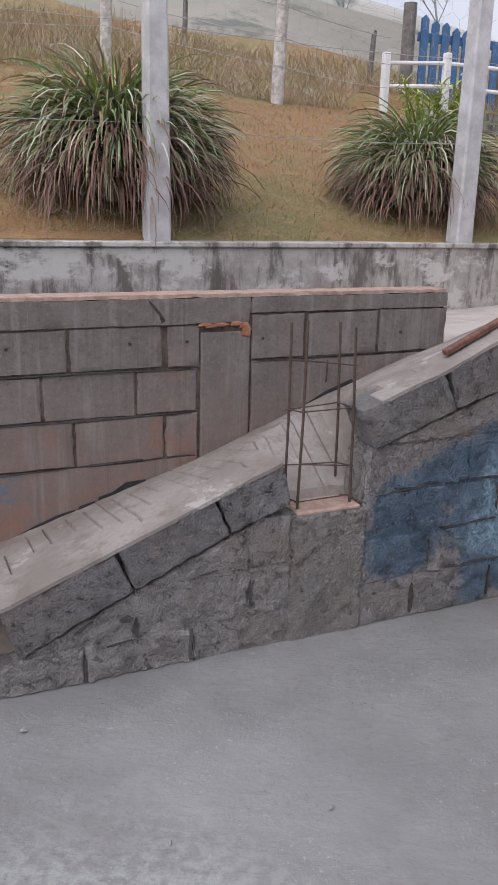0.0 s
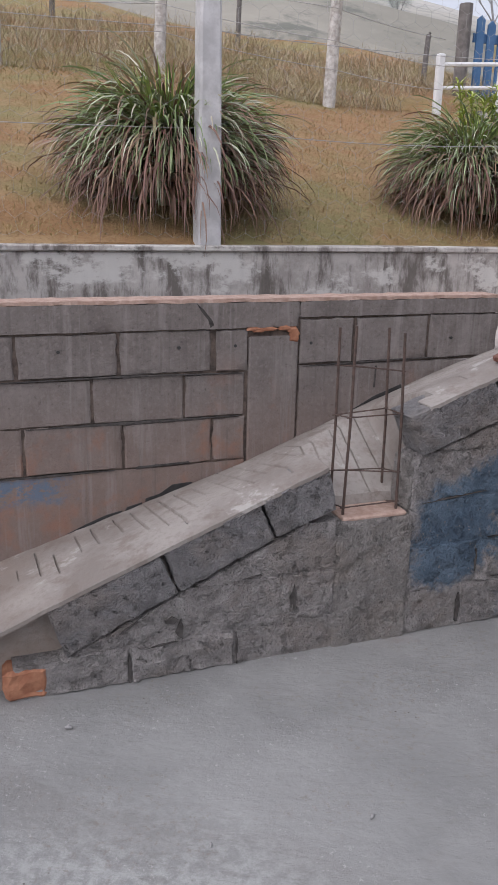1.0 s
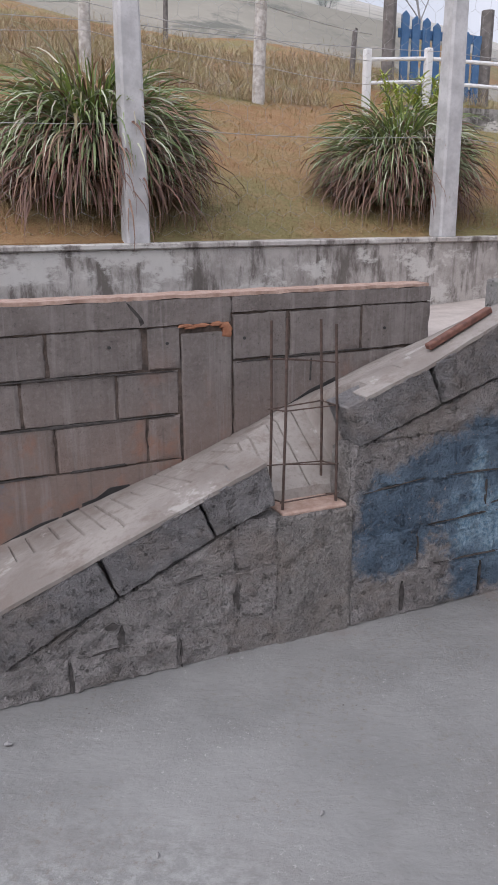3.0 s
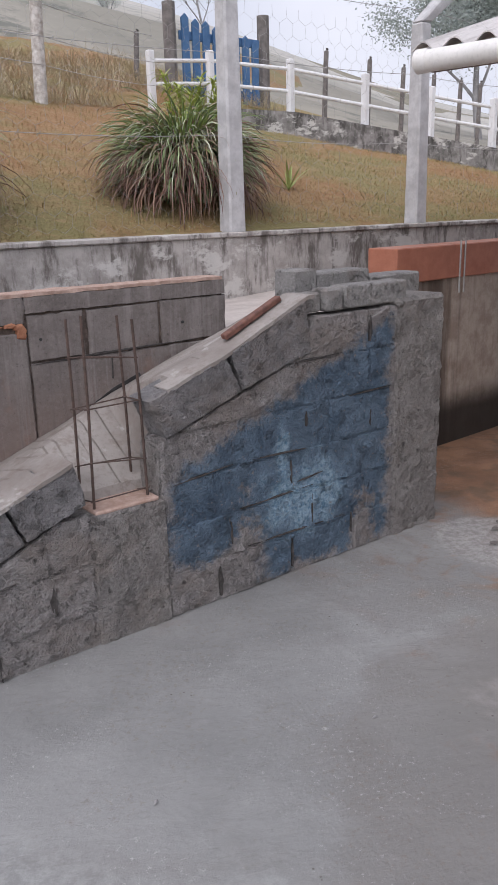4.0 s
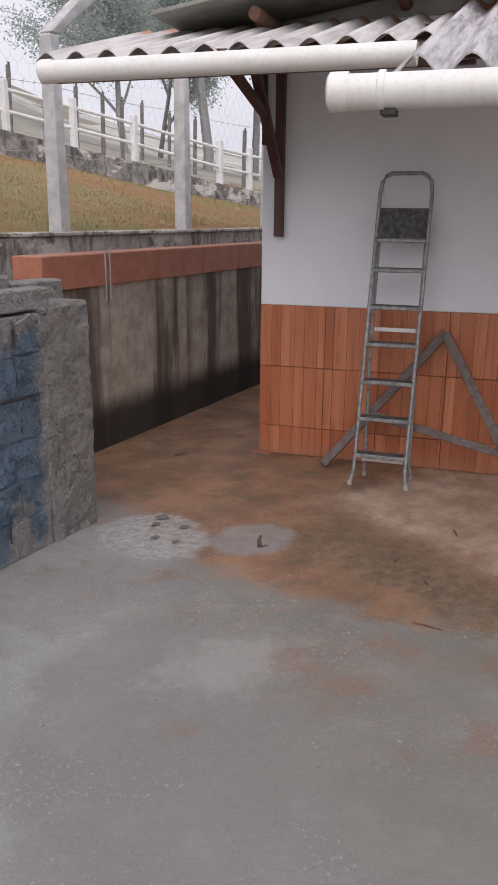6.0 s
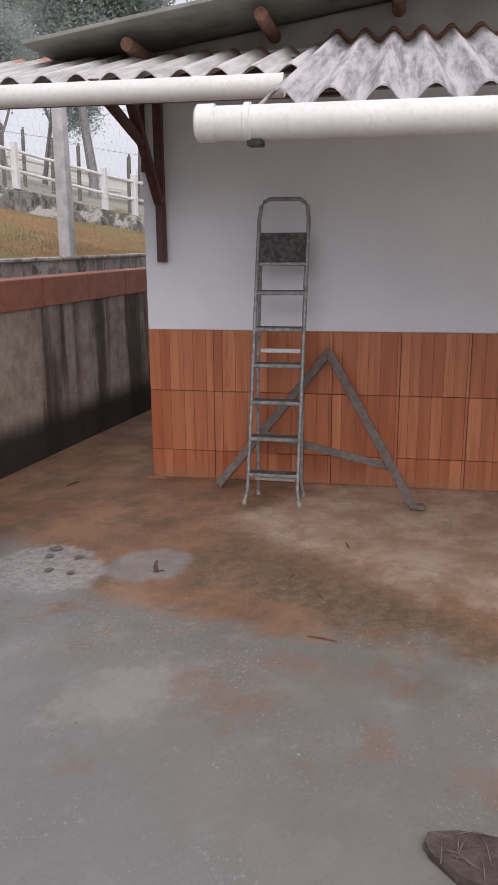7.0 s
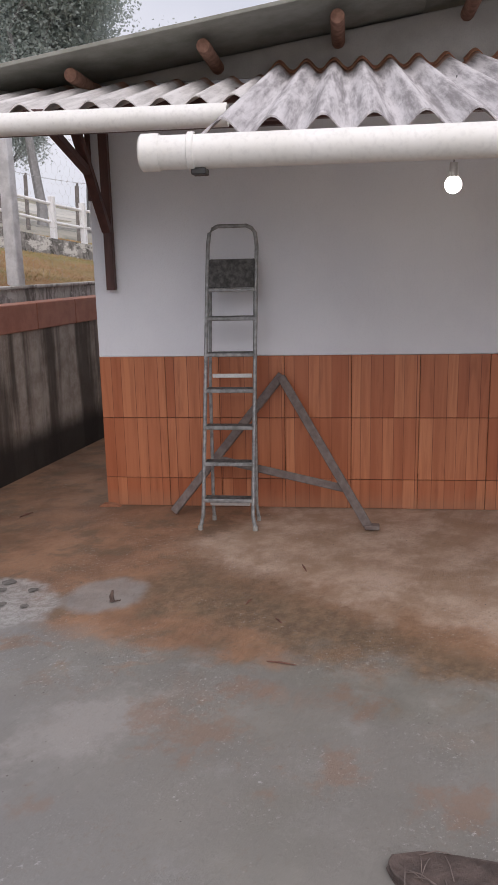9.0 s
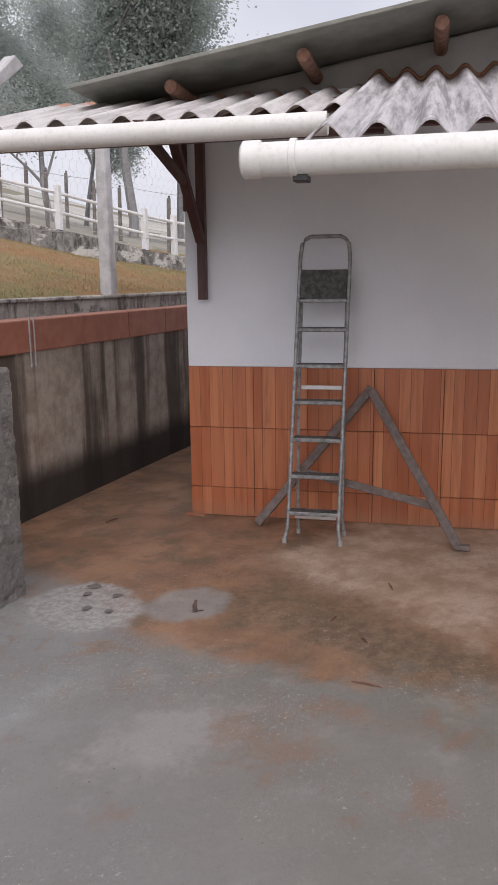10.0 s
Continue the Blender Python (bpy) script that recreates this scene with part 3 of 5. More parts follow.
def mesh_of(bm, name, material):
    me = bpy.data.meshes.new(name)
    bmesh.ops.recalc_face_normals(bm, faces=bm.faces[:])
    bm.to_mesh(me)
    bm.free()
    me.materials.append(material)
    return me


def smooth(ob, angle=40):
    me = ob.data
    me.polygons.foreach_set("use_smooth", [True] * len(me.polygons))
    me.set_sharp_from_angle(angle=radians(angle))
    return ob


def part(name, bm, material, parent=None, label="", soft=False):
    """Links a bmesh in world places as one mesh under a thing or part."""
    ob = new(name, mesh_of(bm, name, material))
    if parent is not None:
        ob.parent = parent
        base = Matrix.Translation((0, 0, 0))
        up = parent
        while up is not None:
            base = up.matrix_basis if up.parent is None else base
            up = up.parent
        ob.matrix_parent_inverse = base.inverted() if parent.parent is None else Matrix()
    if label:
        ob["label"] = label
    if soft:
        smooth(ob)
    return ob


def structure(name, bm, material, label, category, soft=False):
    ob = part(name, bm, material, soft=soft)
    return tagged(ob, label, category, kind="structure")


def hexa(bm, corners, bevel=0.0):
    """A box from 8 corners: four below, four above, both in the same turn."""
    v = [bm.verts.new(c) for c in corners]
    for f in ((3, 2, 1, 0), (4, 5, 6, 7), (0, 1, 5, 4), (1, 2, 6, 5), (2, 3, 7, 6), (3, 0, 4, 7)):
        bm.faces.new([v[i] for i in f])
    if bevel:
        es = {e for q in v for e in q.link_edges}
        bmesh.ops.bevel(bm, geom=list(es), offset=bevel, segments=1, affect="EDGES", clamp_overlap=True)


def box(bm, fr, a, b, bevel=0.0):
    """A box between two corners in the frame fr."""
    (x0, y0, z0), (x1, y1, z1) = a, b
    hexa(bm, [fr(x0, y0, z0), fr(x1, y0, z0), fr(x1, y1, z0), fr(x0, y1, z0),
              fr(x0, y0, z1), fr(x1, y0, z1), fr(x1, y1, z1), fr(x0, y1, z1)], bevel)


def tube(bm, pts, radius, sides=8, cap=True, ends=None):
    """A tube along points; ends gives a radius for each point."""
    pts = [Vector(p) for p in pts]
    rings = []
    for i, p in enumerate(pts):
        d = (pts[min(i + 1, len(pts) - 1)] - pts[max(i - 1, 0)]).normalized()
        s = d.cross(Vector((0, 0, 1)) if abs(d.z) < 0.95 else Vector((1, 0, 0))).normalized()
        t = s.cross(d)
        r = ends[i] if ends else radius
        rings.append([bm.verts.new(p + (s * math.cos(a) + t * math.sin(a)) * r)
                      for a in (2 * math.pi * k / sides for k in range(sides))])
    for a, b in zip(rings, rings[1:]):
        for k in range(sides):
            bm.faces.new((a[k], a[(k + 1) % sides], b[(k + 1) % sides], b[k]))
    if cap and sides > 2:
        bm.faces.new(rings[0][::-1])
        bm.faces.new(rings[-1])


def beam(bm, a, b, w, h, up=(0, 0, 1), bevel=0.003):
    """A squared bar from a to b, w across and h along up."""
    a, b = Vector(a), Vector(b)
    d = (b - a).normalized()
    s = d.cross(Vector(up)).normalized() * (w / 2)
    t = s.cross(d).normalized() * (h / 2)
    hexa(bm, [a - s - t, a + s - t, b + s - t, b - s - t, a - s + t, a + s + t, b + s + t, b - s + t], bevel)


def clip(poly, a, b, c):
    """The part of a polygon of (u, z) where a*u + b*z <= c."""
    out = []
    for p, q in zip(poly, poly[1:] + poly[:1]):
        dp, dq = a * p[0] + b * p[1] - c, a * q[0] + b * q[1] - c
        if dp <= 0:
            out.append(p)
        if dp * dq < 0:
            k = dp / (dp - dq)
            out.append((p[0] + k * (q[0] - p[0]), p[1] + k * (q[1] - p[1])))
    return out


def slab(bm, poly, v0, v1, fr=None, chamfer=0.006):
    """An upright prism: polygon of (u, z), from v0 at its front to v1, the front edge broken."""
    fr = fr or R
    cu, cz = sum(p[0] for p in poly) / len(poly), sum(p[1] for p in poly) / len(poly)
    inner = []
    for u, z in poly:
        d = math.hypot(u - cu, z - cz) or 1
        k = max(0.0, 1 - 1.3 * chamfer / d)
        inner.append((cu + (u - cu) * k, cz + (z - cz) * k))
    r0 = [bm.verts.new(fr(u, v0, z)) for u, z in inner]
    r1 = [bm.verts.new(fr(u, v0 + chamfer, z)) for u, z in poly]
    r2 = [bm.verts.new(fr(u, v1, z)) for u, z in poly]
    n = len(poly)
    for a, b in ((r0, r1), (r1, r2)):
        for k in range(n):
            bm.faces.new((a[k], a[(k + 1) % n], b[(k + 1) % n], b[k]))
    bm.faces.new(r0[::-1])
    bm.faces.new(r2)


def mesh_from(name, verts, faces, material, parent=None):
    me = bpy.data.meshes.new(name)
    me.from_pydata(verts, [], faces)
    me.materials.append(material)
    me.update()
    ob = new(name, me)
    if parent is not None:
        ob.parent = parent
        ob.matrix_parent_inverse = parent.matrix_basis.inverted()
    return ob


# ---- ground and yard ----
RET_V, RET_TOP = 4.02, 1.485


def fence_v(u):
    """How far behind the retaining wall the upper fence runs."""
    us = [-8, 0.5, 3.8, 5.8, 7.5, 9.2, 11.4, 14, 30]
    vs = [9.2, 9.0, 8.4, 9.2, 8.6, 7.65, 6.45, 5.6, 5.0]
    return float(np.interp(u, us, vs))


def fence_z(u):
    us = [-8, 0.5, 2.2, 3.8, 5.8, 6.55, 7.5, 8.36, 9.18, 9.93, 11.35, 14, 30]
    zs = [3.2, 2.98, 2.95, 2.74, 2.90, 2.92, 2.826, 2.641, 2.481, 2.325, 2.04, 1.8, 1.4]
    return float(np.interp(u, us, zs))


def ground_z(u, v):
    """Height of the open ground."""
    if v < RET_V + 0.08:
        return -0.06
    fv, fz = fence_v(u), fence_z(u)
    step = 0.0 if u < 5.2 else 0.27 * min(1.0, (u - 5.2) / 1.4)
    if v <= fv + 0.36:
        k = min(1.0, (v - RET_V) / (fv - RET_V))
        return RET_TOP - 0.05 + (fz - step - RET_TOP + 0.05) * (k ** 0.9) + 0.03 * math.sin(2.1 * u) * math.sin(1.7 * v)
    p = R(u, v, 0)
    bearing = math.degrees(math.atan2(-p.x, p.y))
    slope = float(np.interp(bearing, [-120, -60, -45, -35, -25, -17, -8, 5, 30, 90], [0.0, 0.05, 0.10, 0.135, 0.17, 0.215, 0.255, 0.28, 0.30, 0.2]))
    out = v - fv
    lump = 0.05 * math.sin(1.3 * u + 0.7 * v) + (0.7 * math.sin(0.11 * u + 0.4) * math.sin(0.09 * v) if out > 12 else 0)
    return fz + slope * 1.05 * min(out, 170) + lump


def build_ground():
    us = sorted(set([-400, -220, -120, -70, -45, -30, -22, -16, -12, -9] + [round(-7 + 0.35 * i, 3) for i in range(66)] + [17, 19, 22, 26, 32, 40, 52, 70, 95, 130, 200, 300, 420]))
    vs = [-300, -100, -40, -15, -5, 0, 4.09, 4.105] + [4.25 + 0.28 * i for i in range(24)] + [11.2, 12, 13, 14.5, 16.5, 19, 22, 26, 31, 37, 45, 55, 68, 85, 105, 130, 160, 200, 300, 420]
    verts = [tuple(R(u, v, ground_z(u, v))) for v in vs for u in us]
    n = len(us)
    faces = [(j * n + i, j * n + i + 1, (j + 1) * n + i + 1, (j + 1) * n + i) for j in range(len(vs) - 1) for i in range(n - 1)]
    ob = mesh_from("ground", verts, faces, M_EARTH)
    smooth(ob, 50)
    tagged(ob, "dry ochre grass bank rising to a misty hillside", "ground", kind="structure")


build_ground()


def hillside():
    """The far pasture hill, its mist put in as a glow."""
    m = Nodes("hill_haze_glow", 1.0)
    c = m.mix(m.band(m.noise(0.10, 7, 0.65), 0.38, 0.62), rgb(0.20, 0.19, 0.15), rgb(0.29, 0.27, 0.22))
    c = m.mix(m.calc("MULTIPLY", m.band(m.noise(0.42, 7, 0.72), 0.50, 0.62), 0.8), c, rgb(0.075, 0.085, 0.065))
    c = m.mix(m.calc("MULTIPLY", m.band(m.noise(1.6, 6, 0.75), 0.52, 0.68), 0.35), c, rgb(0.33, 0.30, 0.25))
    m.done(c)
    # pale emission stands in for haze, stronger with distance
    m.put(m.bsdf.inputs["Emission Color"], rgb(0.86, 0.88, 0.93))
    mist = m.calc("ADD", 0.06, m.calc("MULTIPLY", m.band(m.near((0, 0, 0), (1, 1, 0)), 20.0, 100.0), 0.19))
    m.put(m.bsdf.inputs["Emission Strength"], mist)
    verts, faces = [], []
    rs = [15.5, 17, 19, 22, 26, 31, 37, 45, 55, 68, 85, 105, 130, 160, 200, 260]
    bs = [50 - 1.5 * i for i in range(98)]
    for r in rs:
        for k in bs:
            x, y = -r * math.sin(radians(k)), r * math.cos(radians(k))
            u, v = x * EU.x + y * EU.y, x * EV.x + y * EV.y
            verts.append((x, y, ground_z(u, max(v, RET_V + 0.2)) + 0.12 * min(1, (r - 15.5) / 2) + 0.02 - (0.5 if r < 16 else 0)))
    n = len(bs)
    faces = [(j * n + i, j * n + i + 1, (j + 1) * n + i + 1, (j + 1) * n + i) for j in range(len(rs) - 1) for i in range(n - 1)]
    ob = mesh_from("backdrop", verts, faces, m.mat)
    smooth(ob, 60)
    tagged(ob, "grey-brown pasture hill whose mist is a pale added glow", "hill", kind="structure")


hillside()

bm = bmesh.new()
box(bm, lambda x, y, z: Vector((x, y, z)), (-7, -6, -0.15), (9, 9, 0.0))
yard = structure("floor", bm, M_YARD, "grey concrete yard slab stained with red earth", "floor")
# the slab ends under the retaining wall
bm = bmesh.new()
bm.from_mesh(yard.data)
geom = bm.verts[:] + bm.edges[:] + bm.faces[:]
bmesh.ops.bisect_plane(bm, geom=geom, plane_co=R(0, 4.06, 0), plane_no=EV, clear_outer=True)
bm.to_mesh(yard.data)
bm.free()

# ---- retaining wall ----
bm = bmesh.new()
box(bm, R, (-7, RET_V, -0.1), (11.5, RET_V + 0.15, RET_TOP - 0.03), 0.004)
ret = structure("wall_retaining", bm, M_RET, "old rendered retaining wall black with mould", "retaining wall")
bm = bmesh.new()
box(bm, R, (-7, RET_V - 0.02, RET_TOP - 0.03), (11.5, RET_V + 0.17, RET_TOP), 0.006)
part("coping", bm, M_RET, ret)

# ---- passage wall with brown coping ----
bm = bmesh.new()
box(bm, C, (4.10, 3.155, -0.1), (9.5, 3.33, 1.165), 0.004)
passage = structure("wall_passage", bm, M_CORR, "water-stained concrete wall along the side passage", "wall")
# ---- house ----
# HR lies beyond what is seen; the extra length is added for shade
WALL_N, HL, HR = 5.268, -1.40, 6.4
bm = bmesh.new()
box(bm, H, (HL, WALL_N, 1.04), (HR, WALL_N + 0.18, 2.74), 0.004)
house_wall = structure("wall_house_front", bm, M_WHITE, "white painted house wall above a tiled dado", "wall")
bm = bmesh.new()
box(bm, H, (HL + 0.004, WALL_N + 0.004, -0.1), (HR, WALL_N + 0.18, 1.04))
dado = structure("wall_dado", bm, M_GROUT, "tiled lower part of the house wall", "wall")

# ---- ramp ----
FRONT_V, BACK_V = 2.515, 3.15


def ramp_front_z(u):
    return float(np.interp(u, [-0.6, 0.19, 1.24, 1.30, 1.54, 1.56, 1.93, 2.36], [0.0, 0.336, 0.755, 0.78, 0.90, 0.925, 1.055, 1.25]))


def ramp_back_z(u):
    return float(np.interp(u, [-0.6, 0.045, 1.124, 1.632, 2.126, 2.4], [0.0, 0.230, 0.572, 0.772, 0.955, 1.03]))


def build_ramp():
    """Sloping screed, scored across with a trowel, then a landing by the retaining wall."""
    vs = [FRONT_V - 0.014, 2.6, 2.66, 2.72, 2.78, 2.84, 2.90, 2.96, 3.02, 3.08, BACK_V + 0.02]
    rng = random.Random(4)
    marks, u = [], -0.5
    while u < 2.35:
        marks.append((u, rng.uniform(2.62, 2.88), rng.uniform(2.94, 3.13)))
        u += rng.uniform(0.055, 0.10)
    us = sorted(set([round(-0.6 + 0.03 * i, 4) for i in range(101)] + [round(m[0] + d, 4) for m in marks for d in (-0.006, 0.0, 0.006)] + [1.26, 1.275, 1.6415, 1.6435, 1.67]))
    verts, faces = [], []
    for u in us:
        cut = next((m for m in marks if abs(m[0] - u) < 0.001), None)
        for v in vs:
            k = max(0.0, (v - 2.66) / (vs[-1] - 2.66))
            z = ramp_front_z(u) * (1 - k) + ramp_back_z(u) * k + 0.014 + 0.004 * noise.noise(Vector((u * 14, v * 14, 1)))
            gap = min(1.0, max(0.0, (u - 1.235) / 0.04)) * (min(1.0, max(0.0, (1.69 - u) / 0.04)) if v > 2.65 else float(u < 1.642))
            # the screed slumps into the gap behind the pier
            slump = 0.50 if v < 2.65 else 0.585 + 0.62 * (v - 2.66) + 0.008 * noise.noise(Vector((u * 25, v * 25, 4)))
            z = z * (1 - gap) + min(z, slump) * gap
            if cut and cut[1] < v < cut[2]:
                z -= 0.014
            verts.append(tuple(R(u, max(v, 2.64 + 0.02 * (v - 2.5)) if 1.235 < u < 1.642 else v, max(z, 0.002))))
    n = len(vs)
    faces = [(a * n + b, (a + 1) * n + b, (a + 1) * n + b + 1, a * n + b + 1) for a in range(len(us) - 1) for b in range(n - 1)]
    lip = len(verts)
    for i, u in enumerate(us):
        edge, back = Vector(verts[i * n]), Vector(verts[i * n + 1])
        verts.append(tuple(edge - Vector((0, 0, 0.016))))
        verts.append(tuple(back - Vector((0, 0, 0.016))))
        verts.append((back.x, back.y, 0.0))
    for i in range(len(us) - 1):
        a, d = lip + 3 * i, lip + 3 * (i + 1)
        faces += [(i * n, a, d, (i + 1) * n), (a, a + 1, d + 1, d), (a + 1, a + 2, d + 2, d + 1)]
    ob = mesh_from("ramp", verts, faces, M_RAMP)
    smooth(ob, 25)
    tagged(ob, "scored pale cement ramp between block walls", "ramp", kind="structure")
    bm = bmesh.new()
    hexa(bm, [R(2.38, 2.64, 0.2), R(3.30, 2.64, 0.2), R(3.62, 4.015, 0.2), R(2.30, 4.015, 0.2),
              R(2.38, 2.64, 1.045), R(3.30, 2.64, 1.15), R(3.62, 4.015, 1.12), R(2.30, 4.015, 1.035)], 0.004)
    structure("landing", bm, M_LANDING, "pale cement landing at the head of the ramp", "landing")


build_ramp()


def rough(bm, front, amp=0.006, step=0.022, edge=0.004, seed=0):
    """Cuts a prism into small faces and gives its face lumps and its edges wear."""
    geom = lambda: bm.verts[:] + bm.edges[:] + bm.faces[:]
    us, zs = [q.co.dot(EU) for q in bm.verts], [q.co.z for q in bm.verts]
    lo, hi = min(us), max(us)
    k = 1
    while lo + k * step < hi - 0.004:
        bmesh.ops.bisect_plane(bm, geom=geom(), plane_co=EU * (lo + k * step), plane_no=EU)
        k += 1
    lo, hi = min(zs), max(zs)
    k = 1
    while lo + k * step < hi - 0.004:
        bmesh.ops.bisect_plane(bm, geom=geom(), plane_co=(0, 0, lo + k * step), plane_no=(0, 0, 1))
        k += 1
    bm.normal_update()
    sh = Vector((seed * 1.7, seed * 0.9, 0))
    for q in bm.verts:
        v = q.co.dot(EV)
        p = q.co + sh
        if v < front + 0.003:
            h = noise.fractal(p * 9, 0.8, 2.0, 3) * 0.7 + noise.noise(p * 36) * 0.7 + max(0, noise.noise(p * 22) - 0.2) * 1.9 - max(0, noise.noise(p * 17 + Vector((3, 3, 3))) - 0.3) * 2.2
            q.co -= EV * (amp * h)
        elif v < front + 0.05:
            q.co += noise.noise_vector(p * 30) * edge
        q.co += EU * (noise.noise(p * 22 + Vector((5, 1, 2))) * edge * 0.6)
        q.co.z += noise.noise(p * 22 + Vector((1, 9, 4))) * edge * 0.6


def courses(parent, material, name, u0, u1, tops, starts, bounds, v0, v1, seed, lumps=0.013):
    """Running bond of blocks; bounds are half-planes (a, b, c) that keep a*u + b*z <= c."""
    rng = random.Random(seed)
    z0 = 0.0
    for z1, s in zip(tops, starts):
        u = s
        while u > u0:
            u -= 0.40
        while u < u1:
            a, b = max(u, u0) + 0.003, min(u + 0.40, u1) - 0.003
            u += 0.40
            if b - a < 0.03:
                continue
            poly = [(a, z0 + 0.004), (b, z0 + 0.004 + rng.uniform(-0.002, 0.002)), (b, z1 - 0.005), (a, z1 - 0.005 + rng.uniform(-0.003, 0.003))]
            for q in bounds:
                poly = clip(poly, *q)
                if len(poly) < 3:
                    break
            if len(poly) < 3:
                continue
            area = abs(sum(p[0] * q[1] - q[0] * p[1] for p, q in zip(poly, poly[1:] + poly[:1]))) / 2
            if area < 0.0015:
                continue
            bm = bmesh.new()
            f = v0 + rng.uniform(-0.004, 0.003)
            slab(bm, poly, f, v1)
            if a > -0.4:
                rough(bm, f, lumps, 0.020 if lumps > 0.004 else 0.04, 0.004, rng.random() * 9)
            part(name, bm, material, parent, soft=True)
        z0 = z1


def front_wall():
    core = bmesh.new()
    slab(core, [(0.07, -0.05), (1.30, -0.05), (1.30, 0.53), (1.16, 0.53), (0.25, 0.13), (0.07, 0.13)], FRONT_V + 0.005, FRONT_V + 0.10)
    slab(core, [(1.60, -0.05), (2.95, -0.05), (2.95, 1.165), (2.42, 1.165), (2.30, 0.99), (1.60, 0.74)], FRONT_V + 0.005, FRONT_V + 0.12)
    wall = structure("wall_ramp_front", core, M_FRONT, "grey cement-washed block wall with worn blue paint", "wall")
    line1 = (-0.44, 1.0, 0.030)          # under the lower kerb
    courses(wall, M_FRONT, "concrete_block", 0.18, 1.285, (0.150, 0.345, 0.545), (0.476, 0.665, 1.112), (line1,), FRONT_V, FRONT_V + 0.13, 3)
    line2 = (-0.325, 1.0, 0.238)
    courses(wall, M_FRONT, "concrete_block", 1.612, 2.93, (0.195, 0.390, 0.585, 0.785, 0.985, 1.175), (1.865, 1.935, 1.85, 2.10, 1.95, 2.34), (line2,), FRONT_V, FRONT_V + 0.13, 5)
    bm = bmesh.new()
    box(bm, R, (1.285, FRONT_V - 0.006, -0.05), (1.615, FRONT_V + 0.16, 0.530), 0.010)
    rough(bm, FRONT_V - 0.006, 0.009, 0.022, 0.005, 4)
    part("cast_pier", bm, M_COLUMN, wall, "smooth cast concrete pier", soft=True)
    bm = bmesh.new()
    box(bm, R, (1.31, FRONT_V + 0.006, 0.526), (1.59, FRONT_V + 0.15, 0.545), 0.006)
    part("mortar_bed", bm, M_PINK, wall, "orange mortar on the pier")
    bm = bmesh.new()
    box(bm, R, (2.93, FRONT_V - 0.004, -0.05), (3.285, FRONT_V + 0.22, 1.20), 0.018)
    rough(bm, FRONT_V - 0.004, 0.012, 0.022, 0.008, 4)
    part("end_column", bm, M_COLUMN, wall, "rough cast concrete end column", soft=True)
    # raking stretcher above the pier gap
    bm = bmesh.new()
    slab(bm, [(1.59, 0.55), (1.66, 0.55), (1.68, 0.79), (1.60, 0.74)], FRONT_V + 0.008, FRONT_V + 0.15)
    part("concrete_block", bm, M_COLUMN, wall)
    # open joints where the mortar has fallen out
    for u, z, w, h in ((0.476, 0.055, 0.013, 0.12), (1.112, 0.255, 0.030, 0.13), (0.665, 0.195, 0.034, 0.10), (0.887, 0.058, 0.007, 0.12), (0.632, 0.228, 0.05, 0.03), (1.865, 0.085, 0.016, 0.13), (2.267, 0.505, 0.016, 0.14),
                       (2.27, 0.10, 0.008, 0.14), (1.93, 0.30, 0.012, 0.12), (2.39, 0.29, 0.007, 0.15), (2.645, 0.16, 0.006, 0.12), (2.755, 1.08, 0.012, 0.12), (2.762, 0.665, 0.012, 0.10), (2.36, 0.72, 0.008, 0.07)):
        bm = bmesh.new()
        w, k = w * 0.75, math.sin(90 * u + 40 * z)
        slab(bm, [(u - w / 2, z - h * (0.4 + 0.1 * k)), (u + w * 0.3, z - h / 2), (u + w * (0.7 + 0.3 * k), z + h * 0.05), (u + w * 0.1, z + h * (0.42 + 0.12 * k)), (u - w * 0.7, z + h * 0.2 * k)], FRONT_V - 0.006, FRONT_V + 0.02, chamfer=0.001)
        part("open_joint", bm, M_JOINT, wall, "dark open joint")
    for u0_, z0_, u1_, z1_ in ((1.65, 0.575, 1.95, 0.60), (2.05, 0.600, 2.36, 0.585), (2.30, 0.985, 2.56, 0.99), (1.98, 0.392, 2.40, 0.405), (2.30, 0.44, 2.46, 0.455), (0.52, 0.130, 0.66, 0.140), (0.44, 0.205, 0.55, 0.27), (0.90, 0.355, 0.98, 0.36), (2.62, 0.785, 2.90, 0.79), (2.02, 0.21, 2.6, 0.205)):
        bm = bmesh.new()
        slab(bm, [(u0_, z0_ - 0.003), ((u0_ + u1_) / 2, (z0_ + z1_) / 2 - 0.005), (u1_, z1_), ((u0_ + u1_) / 2, (z0_ + z1_) / 2 + 0.003)], FRONT_V - 0.006, FRONT_V + 0.02, chamfer=0.001)
        part("open_joint", bm, M_JOINT, wall, "dark open joint")
    # clay brick at the foot
    bm = bmesh.new()
    box(bm, R, (0.035, FRONT_V - 0.004, 0.0), (0.185, FRONT_V + 0.13, 0.120), 0.014)
    rough(bm, FRONT_V - 0.004, 0.008, 0.025, 0.010, 2)
    foot = part("foot_brick", bm, M_CLAY)
    tagged(foot, "broken orange clay brick at the ramp foot", "brick")
    return wall


front_wall()


